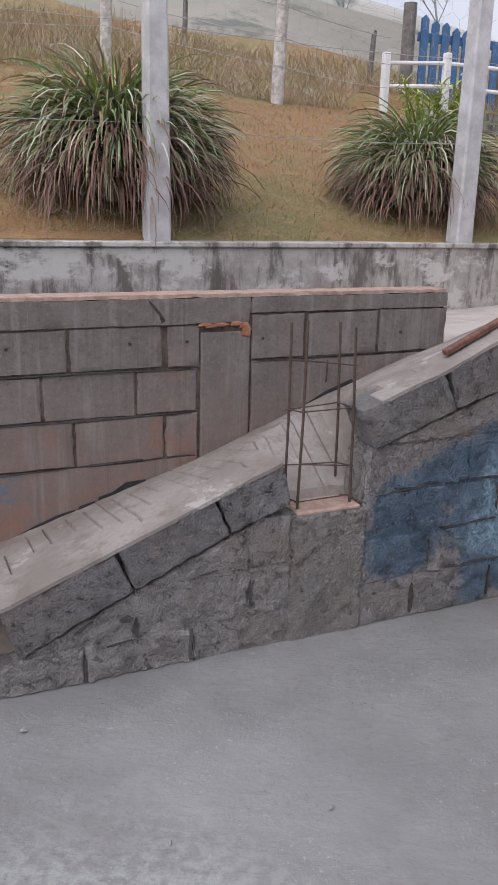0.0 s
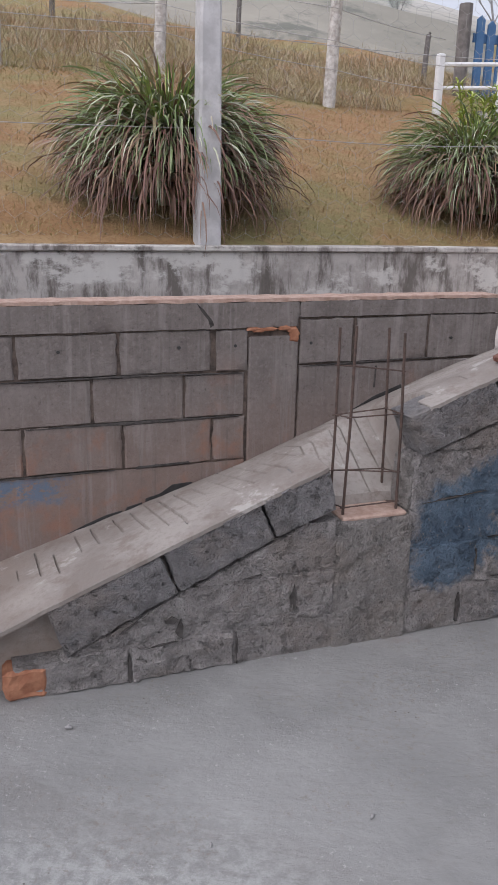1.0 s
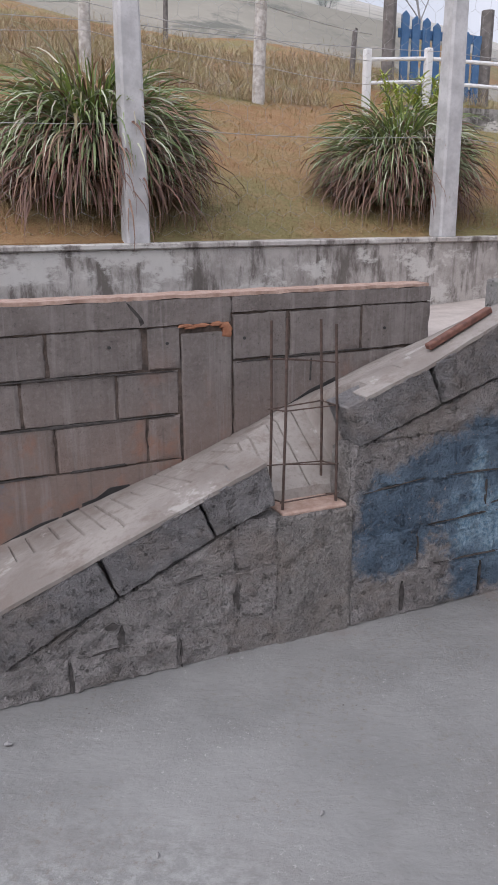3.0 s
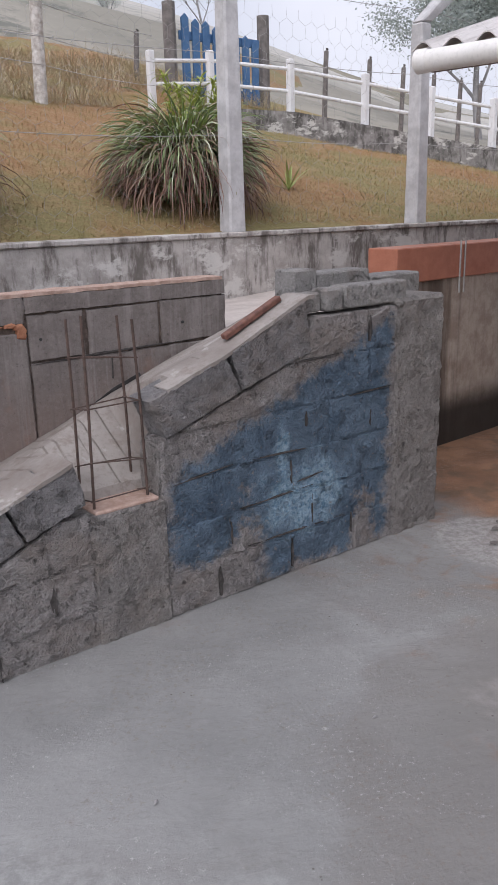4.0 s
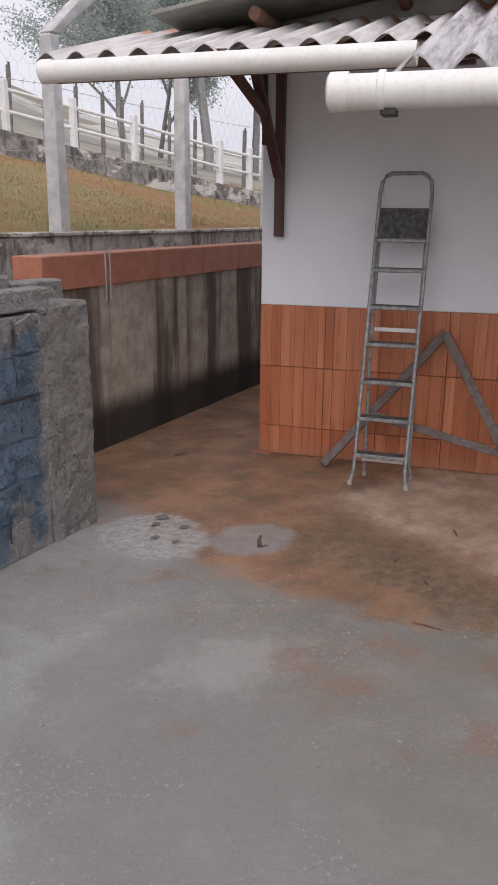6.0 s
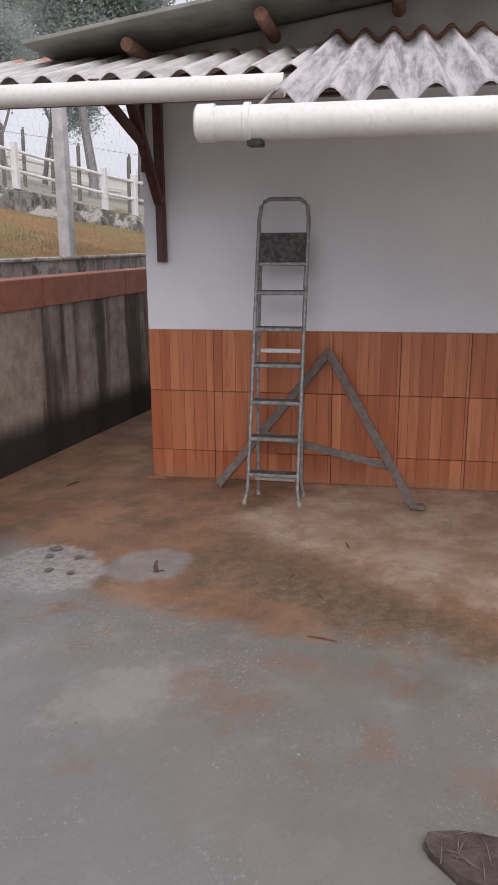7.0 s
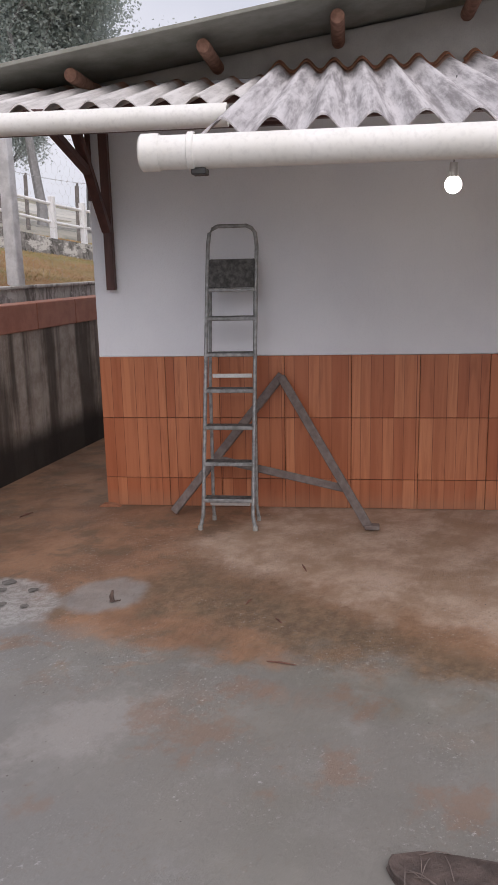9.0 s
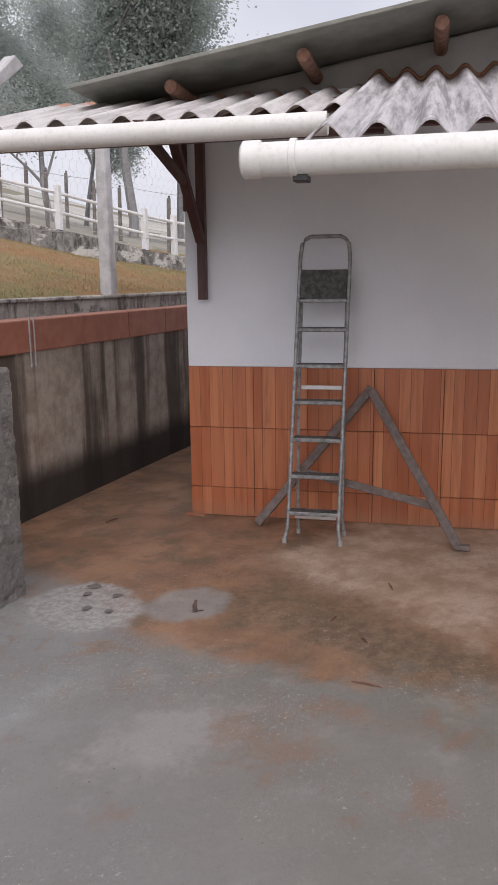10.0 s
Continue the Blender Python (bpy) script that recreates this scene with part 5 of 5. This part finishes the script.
def rail_fence():
    fence = thing("rail_fence", R(*RAIL_POSTS[2], fence_z(7.5)), "white painted concrete post-and-rail fence", "fence")
    hs = 0.655
    for u, v in RAIL_POSTS:
        z = fence_z(u)
        bm = bmesh.new()
        box(bm, R, (u - 0.045, v - 0.045, z - 0.25), (u + 0.045, v + 0.045, z + hs), 0.012)
        part("post", bm, M_FENCE, fence)
    for (a, b), (c, d) in zip(RAIL_POSTS, RAIL_POSTS[1:]):
        za, zc = fence_z(a), fence_z(c)
        for k in (0.265, 0.535):
            bm = bmesh.new()
            tube(bm, [R(a, b, za + k), R(c, d, zc + k)], 0.024, 8)
            part("rail", bm, M_FENCE, fence, soft=True)


rail_fence()

bm = bmesh.new()
low = [(6.3, 9.25)] + RAIL_POSTS[2:]
for (a, b), (c, d) in zip(low, low[1:]):
    za, zc = fence_z(a), fence_z(c)
    hexa(bm, [R(a, b - 0.13, za - 0.6), R(c, d - 0.13, zc - 0.6), R(c, d + 0.75, zc - 0.6), R(a, b + 0.75, za - 0.6),
              R(a, b - 0.11, za), R(c, d - 0.11, zc), R(c, d + 0.75, zc), R(a, b + 0.75, za)])
M_LOWWALL = stained_wall("mouldy_low_wall", rgb(0.30, 0.29, 0.28), rgb(0.12, 0.115, 0.108), rgb(0.045, 0.043, 0.038), 5.0, 6.0, 0.8)
structure("wall_upper", bm, M_LOWWALL, "low mouldy wall under the white rail fence", "wall")


def blue_gate():
    z0 = 2.90
    gate = thing("wooden_gate", R(7.0, 9.9, z0), "blue painted picket gate between grey posts", "gate")
    us = [6.66 + 0.172 * i for i in range(8)]
    for i, u in enumerate(us):
        bm = bmesh.new()
        top = z0 + 1.27 - 0.02 * (i % 2) - 0.03 * i
        slab(bm, [(u, z0 - 0.15), (u + 0.115, z0 - 0.15), (u + 0.115, top - 0.05), (u + 0.058, top), (u, top - 0.05)], 9.86, 9.89, chamfer=0.003)
        part("picket", bm, M_BLUE, gate)
    for z in (0.25, 0.95):
        bm = bmesh.new()
        box(bm, R, (6.64, 9.893, z0 + z), (8.02, 9.93, z0 + z + 0.11), 0.004)
        part("rail", bm, M_BLUE, gate)
    for u in (6.52, 8.14):
        bm = bmesh.new()
        tube(bm, [R(u, 9.95, z0 - 0.3), R(u, 9.95, z0 + 1.4)], 0.09, 9)
        part("post", bm, M_GREYPOST, gate, soft=True)


blue_gate()


# ---- trees ----
def tree(x, y, z, height, spread, seed, n=5200, label="tall eucalyptus tree with a loose crown paled for mist", bare=0.35):
    rng = random.Random(seed)
    t = thing("tree", (x, y, z), label, "tree", "trees behind the house")
    bm = bmesh.new()
    tips = []

    def limb(p, d, length, r, depth):
        pts, rad = [p], [r]
        q = p.copy()
        for k in range(4):
            d = (d + Vector((rng.gauss(0, 0.13), rng.gauss(0, 0.13), 0.06))).normalized()
            q = q + d * length / 4
            pts.append(q.copy())
            rad.append(r * (1 - 0.16 * (k + 1)))
            if depth < 3 and k >= 1:
                for _ in range(2 if depth else 2):
                    a = rng.uniform(0, 6.283)
                    s = Vector((math.cos(a), math.sin(a), rng.uniform(0.1, 0.8))).normalized()
                    limb(q, (d * 0.6 + s * 0.8).normalized(), length * rng.uniform(0.42, 0.6), rad[-1] * 0.55, depth + 1)
        tube(bm, pts, r, 6, True, rad)
        if depth >= 2:
            tips.extend(pts[2:])
    limb(Vector((x, y, z - 0.3)), Vector((0.03, 0, 1)), height * 0.72, height * 0.02, 0)
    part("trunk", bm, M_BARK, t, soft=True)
    verts, faces = [], []
    c = Vector((x, y, z + height * (0.5 + bare * 0.5)))
    for i in range(int(n * 1.5)):
        p = rng.choice(tips) + Vector((rng.gauss(0, 0.30), rng.gauss(0, 0.30), rng.gauss(0, 0.25))) * (height / 8) * spread
        if p.z < z + height * bare:
            if rng.random() < 0.75:
                continue
        a, b = rng.uniform(0, 6.283), rng.uniform(-0.9, 0.9)
        d = Vector((math.cos(a), math.sin(a), b - 0.4)).normalized()
        s = d.cross(Vector((rng.gauss(0, 1), rng.gauss(0, 1), 1))).normalized()
        ln, w = rng.uniform(0.07, 0.14) * height / 8, rng.uniform(0.02, 0.04) * height / 8
        k = len(verts)
        verts += [tuple(p), tuple(p + d * ln * 0.5 + s * w), tuple(p + d * ln), tuple(p + d * ln * 0.5 - s * w)]
        faces.append((k, k + 1, k + 2, k + 3))
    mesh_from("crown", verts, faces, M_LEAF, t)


def polar(r, bearing):
    return -r * math.sin(radians(bearing)), r * math.cos(radians(bearing))


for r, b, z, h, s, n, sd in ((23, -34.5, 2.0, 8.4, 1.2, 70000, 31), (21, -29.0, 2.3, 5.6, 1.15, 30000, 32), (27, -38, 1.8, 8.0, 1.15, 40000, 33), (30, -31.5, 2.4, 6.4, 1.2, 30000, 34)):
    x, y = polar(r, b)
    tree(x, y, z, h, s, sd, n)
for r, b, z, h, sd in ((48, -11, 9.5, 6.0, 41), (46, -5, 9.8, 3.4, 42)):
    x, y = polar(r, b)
    tree(x, y, z, h, 0.9, sd, 9000, "small tree on the pasture hillside, paled for haze")


# ---- house: tiles, roofs, gutters ----
def tiles():
    edges = [HL, -0.949, -0.585] + [-0.148 + 0.44 * i for i in range(9)]
    for z0, z1 in ((0.004, 0.203), (0.207, 0.624), (0.628, 1.040)):
        for a, b in zip(edges, edges[1:]):
            bm = bmesh.new()
            box(bm, H, (a + 0.0018, WALL_N - 0.009, z0), (b - 0.0018, WALL_N + 0.003, z1), 0.0015)
            part("wood_look_tile", bm, M_TILE, dado)


bm = bmesh.new()
box(bm, H, (HL, WALL_N + 0.18, -0.1), (HL + 0.15, 8.6, 2.60))
structure("wall_house_side", bm, M_WHITE, "white side wall of the house", "wall")
bm = bmesh.new()
slab(bm, [(HL, 2.742), (HR, 2.742), (HR, 3.88), (HL, 2.73)], WALL_N + 0.006, WALL_N + 0.17, H)
structure("wall_gable", bm, M_GABLE, "grey rendered gable above the awning", "wall")


def corrugated(name, u0, u1, n0, z0, n1, z1, material, parent, pitch=0.177, amp=0.0255, thick=0.007, crest=0.01):
    """A corrugated sheet from its eave to the wall, waves across."""
    steps = 12
    nu = int((u1 - u0) / pitch * steps) + 1
    nv = 8
    verts, faces = [], []
    for side in (0, 1):
        for j in range(nv + 1):
            q = j / nv
            for i in range(nu + 1):
                u = u0 + (u1 - u0) * i / nu
                w = amp * math.cos(2 * math.pi * (u - crest) / pitch)
                verts.append(tuple(H(u, n0 + (n1 - n0) * q, z0 + (z1 - z0) * q + w - side * thick)))
    c = nu + 1
    top = (nv + 1) * c
    for j in range(nv):
        for i in range(nu):
            a = j * c + i
            faces.append((a, a + 1, a + c + 1, a + c))
            faces.append((top + a, top + a + c, top + a + c + 1, top + a + 1))
    for i in range(nu):
        faces.append((i, top + i, top + i + 1, i + 1))
        b = nv * c + i
        faces.append((b, b + 1, top + b + 1, top + b))
    for j in range(nv):
        a = j * c
        faces.append((a, a + c, top + a + c, top + a))
        a += nu
        faces.append((a, top + a, top + a + c, a + c))
    ob = mesh_from(name, verts, faces, material, parent)
    smooth(ob, 40)
    return ob


awning = thing("awning", H(0, 4.4, 2.5), "corrugated fibre-cement awning along the house front", "awning")
corrugated("corrugated_sheet", -2.24, -0.165, 4.00, 2.386, WALL_N - 0.002, 2.735, M_SHEET, awning, 0.1735, 0.025, crest=-0.968)
# the right-hand sheets are unseen, added to shade the wall
for k in range(6):
    a, lift = -0.24 + 1.155 * k, 0.010 * (k % 2)
    corrugated("corrugated_sheet", a, a + 1.25, 2.82, 2.075 + lift, WALL_N - 0.004, 2.785 + lift, M_SHEET_DARK, awning, 0.165, 0.030)
    corrugated("mortar_bead", a + 0.02, a + 1.15, WALL_N - 0.075, 2.778 + lift, WALL_N - 0.003, 2.806 + lift, M_CLAY, awning, 0.165, 0.030)
for n, z in ((4.12, 2.325), (4.9, 2.583)):
    bm = bmesh.new()
    box(bm, H, (-2.2, n - 0.025, z - 0.045), (-0.05, n + 0.025, z + 0.03), 0.004)
    part("purlin", bm, M_WOOD_DARK, awning)
for n, z in ((3.05, 2.062), (3.9, 2.312)):
    bm = bmesh.new()
    box(bm, H, (-0.22, n - 0.025, z - 0.045), (6.4, n + 0.025, z + 0.025), 0.004)
    part("purlin", bm, M_WOOD_DARK, awning)


def gutter(u0, u1, n, z, r, label, collar):
    g = thing("gutter_pipe", H(u0, n, z), label, "gutter", "white pipe gutters")
    bm = bmesh.new()
    ring = 24
    # slit along its top
    def loop(u, rad):
        return [bm.verts.new(H(u, n + rad * math.sin(a), z - rad * math.cos(a))) for a in (radians(-150 + 300 * k / ring) for k in range(ring + 1))]
    o0, o1, i0, i1 = loop(u0, r), loop(u1, r), loop(u0, r - 0.004), loop(u1, r - 0.004)
    for k in range(ring):
        bm.faces.new((o0[k], o0[k + 1], o1[k + 1], o1[k]))
        bm.faces.new((i0[k], i1[k], i1[k + 1], i0[k + 1]))
        bm.faces.new((o1[k], o1[k + 1], i1[k + 1], i1[k]))
    for k in (0, ring):
        bm.faces.new((o0[k], o1[k], i1[k], i0[k]))
    part("pipe", bm, M_PVC, g, soft=True)
    bm = bmesh.new()
    tube(bm, [H(u0 - 0.012, n, z), H(u0 - 0.004, n, z), H(u0 + 0.05, n, z), H(u0 + 0.055, n, z)], r, 24, True, [r - 0.006, r + 0.004, r + 0.004, r + 0.001])
    part("end_cap", bm, M_PVC, g, soft=True)
    if collar:
        bm = bmesh.new()
        tube(bm, [H(u0 + 0.15, n, z), H(u0 + 0.153, n, z), H(u0 + 0.172, n, z), H(u0 + 0.175, n, z)], r, 24, False, [r, r + 0.005, r + 0.005, r])
        part("collar", bm, M_PVC, g, soft=True)
        bm = bmesh.new()
        box(bm, H, (u0 + 0.16, n - 0.02, z - r - 0.018), (u0 + 0.21, n + 0.05, z - r + 0.004), 0.003)
        part("bracket", bm, M_BLACK, g)
    return g


gutter(-2.20, -0.30, 4.00, 2.318, 0.055, "white PVC pipe used as a gutter under the awning", False)
gutter(-0.420, 6.4, 2.82, 2.002, 0.057, "white PVC pipe gutter with an end cap and collar", True)

roof = thing("roof", H(0, 5, 2.9), "low-pitched grey sheet roof with log purlins", "roof")
RZ, RS = 2.692, 0.148


def roof_z(u):
    return RZ + RS * (u + 1.82)


def verge_n(u):
    """Where the sheet ends over the front wall."""
    return 4.60


def roof_sheet(u0, u1, lift, out):
    bm = bmesh.new()
    lo_, hi_ = [], []
    for u, n in ((u0, verge_n(u0) - out), (u1, verge_n(u1) - out), (u1, 9.0), (u0, 9.0)):
        lo_.append(H(u, n, roof_z(u) + lift))
        hi_.append(H(u, n, roof_z(u) + lift + 0.022))
    hexa(bm, lo_ + hi_, 0.003)
    part("roof_sheet", bm, M_ROOF, roof)


roof_sheet(-1.86, 0.70, 0.0, 0.0)
roof_sheet(0.62, 6.6, 0.024, 0.02)
for u in (-1.30, -0.535, 0.20, 0.95, 1.7, 2.5):
    bm = bmesh.new()
    tube(bm, [H(u, verge_n(u) + 0.15, roof_z(u) - 0.072), H(u, verge_n(u) + 0.16, roof_z(u) - 0.071), H(u, WALL_N + 0.05, roof_z(u) - 0.071)], 0.040, 12, True, [0.036, 0.040, 0.040])
    part("log_purlin", bm, M_LOG, roof, soft=True)


def brace():
    b = thing("awning_brace", H(-1.27, 5.2, 1.49), "dark brown timber bracket holding up the awning", "bracket")
    for a, c, w, h in (((-1.272, 5.222, 1.485), (-1.272, 5.222, 2.62), 0.055, 0.055), ((-1.272, 5.19, 1.86), (-1.272, 4.62, 2.47), 0.05, 0.055),
                       ((-1.272, 4.86, 2.19), (-1.272, 4.20, 2.36), 0.045, 0.045), ((-1.272, 5.24, 2.58), (-1.272, 4.02, 2.36), 0.05, 0.07),
                       ((-1.385, 5.255, 2.05), (-1.385, 5.255, 2.66), 0.03, 0.03)):
        bm = bmesh.new()
        beam(bm, H(*a), H(*c), w, h, HU if abs(a[2] - c[2]) > 0.9 and a[1] == c[1] else HU)
        part("timber", bm, M_WOOD_DARK, b)


brace()

lamp = thing("hanging_bulb", H(0.78, 4.3, 2.0), "bare white bulb lit in a black socket", "light bulb")
bm = bmesh.new()
bmesh.ops.create_uvsphere(bm, u_segments=20, v_segments=14, radius=0.042)
bmesh.ops.translate(bm, verts=bm.verts, vec=H(0.78, 4.3, 1.995))
part("bulb", bm, M_BULB, lamp, soft=True)
bm = bmesh.new()
tube(bm, [H(0.78, 4.3, 2.03), H(0.78, 4.3, 2.05), H(0.78, 4.3, 2.10)], 0.02, 12, True, [0.026, 0.022, 0.020])
part("socket", bm, M_POST, lamp, "grey lamp socket", soft=True)
bm = bmesh.new()
tube(bm, [H(0.78, 4.3, 2.10), H(0.78, 4.3, 2.50)], 0.003, 6)
part("cable", bm, M_BLACK, lamp)
glow = new("bulb_light", bpy.data.lights.new("bulb_light", "POINT"))
glow.data.energy, glow.data.shadow_soft_size, glow.data.color = 0.6, 0.05, (1, 0.95, 0.85)
glow.location = H(0.78, 4.3, 1.93)


# ---- ladder and A-frame against the wall ----
def ladder():
    lad = thing("step_ladder", H(-0.49, 4.67, 0), "folded scuffed aluminium step ladder leaning on the wall", "ladder")
    top, foot = (-0.454, 5.16), (-0.479, 4.77)

    def at(k, side, back=0.0):
        """A point on a stile: k is the height share."""
        z = 1.875 * k
        return H(foot[0] + (top[0] - foot[0]) * k + side * (0.158 - 0.004 * k), foot[1] + (top[1] - foot[1]) * k + back, z)
    for s in (-1, 1):
        bm = bmesh.new()
        flare = at(0, s) + HU * (0.016 * s)
        tube(bm, [flare + Vector((0, 0, 0.012)), at(0.05, s), at(0.12, s), at(0.5, s), at(0.93, s)], 0.0125, 10)
        st = part("stile", bm, M_ALU, lad, soft=True)
        bm = bmesh.new()
        tube(bm, [flare, flare + Vector((0, 0, 0.03))], 0.016, 10)
        part("foot_cap", bm, M_RUBBER, lad)
        bm = bmesh.new()
        tube(bm, [at(0.0, s * 0.93, 0.20) + Vector((0, 0, 0.012)) + HU * 0.03, at(0.06, s * 0.90, 0.175) + HU * 0.02, at(0.5, s * 0.92, 0.10), at(0.86, s * 0.92, 0.035)], 0.011, 8)
        part("rear_leg", bm, M_ALU, lad, soft=True)
        bm = bmesh.new()
        q = at(0.0, s * 0.93, 0.20) + HU * 0.03
        tube(bm, [q, q + Vector((0, 0, 0.03))], 0.014, 8)
        part("foot_cap", bm, M_RUBBER, lad)
    bm = bmesh.new()
    arc = [at(0.93, -1)] + [at(0.955, 0) + HU * (0.154 * -math.cos(a)) * (1 if abs(math.cos(a)) < 0.75 else 0.985) + Vector((0, 0, 0.075 * min(1, 1.35 * math.sin(a)))) for a in (math.pi * k / 10 for k in range(1, 10))] + [at(0.93, 1)]
    tube(bm, arc, 0.0125, 10)
    part("handle_bow", bm, M_ALU, lad, soft=True)
    for k in (0.098, 0.218, 0.337, 0.458, 0.576, 0.694):
        a, b = at(k, -1), at(k, 1)
        bm = bmesh.new()
        beam(bm, a + HN * 0.025, b + HN * 0.025, 0.085, 0.024, (0, 0, 1), 0.004)
        tread = part("step", bm, M_ALU, lad)
        bm = bmesh.new()
        beam(bm, a + HN * 0.025 + HU * 0.012 + Vector((0, 0, 0.0125)), b + HN * 0.025 - HU * 0.012 + Vector((0, 0, 0.0125)), 0.075, 0.003, (0, 0, 1), 0.0)
        pad = new("step_pad", mesh_of(bm, "step_pad", M_TREAD))
        pad.parent, pad.matrix_parent_inverse = tread, lad.matrix_basis.inverted() @ Matrix()
        pad.matrix_parent_inverse = Matrix()
    bm = bmesh.new()
    hexa(bm, [at(0.795, -0.93, -0.012), at(0.795, 0.93, -0.012), at(0.795, 0.93, 0.02), at(0.795, -0.93, 0.02),
              at(0.888, -0.93, -0.012), at(0.888, 0.93, -0.012), at(0.888, 0.93, 0.02), at(0.888, -0.93, 0.02)], 0.004)
    part("platform", bm, M_TREAD, lad, "paint-spattered black folding platform")
    bm = bmesh.new()
    beam(bm, at(0.788, -0.95), at(0.788, 0.95), 0.03, 0.022)
    part("platform_bar", bm, M_ALU, lad)
    for k in (0.072, 0.50):
        bm = bmesh.new()
        beam(bm, at(k, -0.82, 0.10), at(k, 0.82, 0.10), 0.012, 0.026)
        part("rear_bar", bm, M_ALU_PALE, lad)


ladder()


def a_frame():
    f = thing("timber_a_frame", H(-0.2, 4.9, 0), "grey weathered timber A-frame leaning on the tiles", "A-frame")
    apex, left, right = Vector(H(-0.160, 5.225, 0.900)), H(-0.885, 5.05, 0.025), H(0.400, 4.84, 0.02)
    face = (left - apex).cross(right - apex).normalized()
    for a, b, w in ((apex + Vector((0, 0, 0.02)), left, 0.055), (apex + face * 0.03, right + face * 0.03, 0.055),
                    (left + (apex - left) * 0.40, right + (apex - right) * 0.24 + face * 0.0, 0.05)):
        bm = bmesh.new()
        beam(bm, a, b, 0.028, w, face.cross(b - a).normalized(), 0.004)
        part("board", bm, M_BOARD, f)
    bm = bmesh.new()
    beam(bm, right + face * 0.03 + HU * -0.02 + Vector((0, 0, -0.004)), right + face * 0.03 + HU * 0.07 + Vector((0, 0, -0.004)), 0.05, 0.03)
    part("foot_block", bm, M_BOARD, f)


a_frame()


# ---- on the yard floor ----
rng = random.Random(14)
# flat dark shapes laid over the patch where it has holes
for x, y, r in ((2.28, 3.46, 0.045), (2.20, 3.40, 0.028), (2.30, 3.27, 0.032), (2.10, 3.24, 0.028), (2.16, 3.13, 0.026)):
    bm = bmesh.new()
    ring = [bm.verts.new((x + r * math.cos(a) * rng.uniform(0.7, 1.2), y + r * math.sin(a) * rng.uniform(0.6, 1.1), 0.0065)) for a in (0.7 * k for k in range(9))]
    bm.faces.new(ring)
    tagged(part("hole", bm, M_PATCH_HOLE), "dark hollow in the cement patch", "hole", kind="structure")
bm = bmesh.new()
tube(bm, [(2.47, 2.83, 0.005), (2.475, 2.84, 0.03), (2.49, 2.845, 0.055)], 0.012, 7, True, [0.014, 0.011, 0.006])
tube(bm, [(2.47, 2.83, 0.005), (2.50, 2.80, 0.012)], 0.003, 6)
tagged(part("twig", bm, M_STEEL), "rusty stub of wire in the cement", "debris")


def flat_stone():
    """A split slab with a stepped, broken rim."""
    rng = random.Random(3)
    rim = [(1.802, 0.793), (1.826, 0.828), (1.856, 0.831), (1.920, 0.779), (1.966, 0.703), (2.012, 0.611), (2.06, 0.486), (1.98, 0.427), (1.863, 0.456), (1.799, 0.564), (1.777, 0.696)]
    bm = bmesh.new()
    cx, cy = 1.90, 0.643
    rings = []
    for k, z in ((0.985, 0.0), (1.0, 0.012), (0.985, 0.017), (0.995, 0.031), (0.965, 0.036)):
        rings.append([bm.verts.new((cx + (x - cx) * k + rng.uniform(-0.003, 0.003), cy + (y - cy) * k + rng.uniform(-0.003, 0.003), max(0, z + (rng.uniform(-0.002, 0.002) if z else 0)))) for x, y in rim])
    for a, b in zip(rings, rings[1:]):
        for k in range(len(rim)):
            bm.faces.new((a[k], a[(k + 1) % len(rim)], b[(k + 1) % len(rim)], b[k]))
    bm.faces.new(rings[-1])
    bm.faces.new(rings[0][::-1])
    tagged(part("flat_stone", bm, M_STONE), "dark brown broken slate lying on the yard", "stone")


flat_stone()
rng = random.Random(77)
for k in range(9):
    bm = bmesh.new()
    p = Vector((1.87 + rng.uniform(-0.06, 0.06), 0.71 + rng.uniform(-0.07, 0.06), 0.038))
    a = rng.uniform(0, 3.1)
    d = Vector((math.cos(a), math.sin(a), 0)) * rng.uniform(0.02, 0.05)
    tube(bm, [p - d, p + Vector((0, 0, 0.012)), p + d], 0.0016, 5)
    tagged(part("rootlet", bm, M_BOARD), "thin pale rootlet on the slate", "debris", "litter on the yard")
bits = [(2.53, 1.785, 0.065, -1.15, 0.004), (2.90, 2.30, 0.035, 0.3, 0.005), (3.42, 2.36, 0.05, 0.9, 0.006), (2.83, 2.05, 0.03, 1.2, 0.005), (3.00, 4.42, 0.06, 0.2, 0.006), (0.55, 1.45, 0.012, 0.5, 0.006),
        (-0.73, 2.2, 0.012, 0.1, 0.008), (0.9, 1.35, 0.014, 2.0, 0.007), (0.25, 1.9, 0.01, 1.0, 0.005), (1.25, 2.6, 0.012, 0.7, 0.004), (1.0, 2.1, 0.01, 0.2, 0.004), (-0.2, 1.75, 0.010, 1.6, 0.004)]
for x, y, ln, a, r in bits:
    bm = bmesh.new()
    d = Vector((math.cos(a), math.sin(a), 0)) * ln
    tube(bm, [Vector((x, y, r)) - d, Vector((x, y, r + 0.003)), Vector((x, y, r)) + d], r, 6, True, [r * 0.5, r, r * 0.4])
    tagged(part("twig", bm, M_BARK if ln < 0.03 else M_STAKE), "small dry twig on the concrete", "debris", "litter on the yard")

bm = bmesh.new()
slab(bm, [(HL - 0.055, 0.0), (HL + 0.10, 0.0), (HL + 0.06, 0.020), (HL - 0.02, 0.022)], WALL_N - 0.06, WALL_N - 0.012, H)
lip = structure("trim", bm, M_CLAY, "reddish mortar lip at the foot of the house corner", "trim")
tiles()
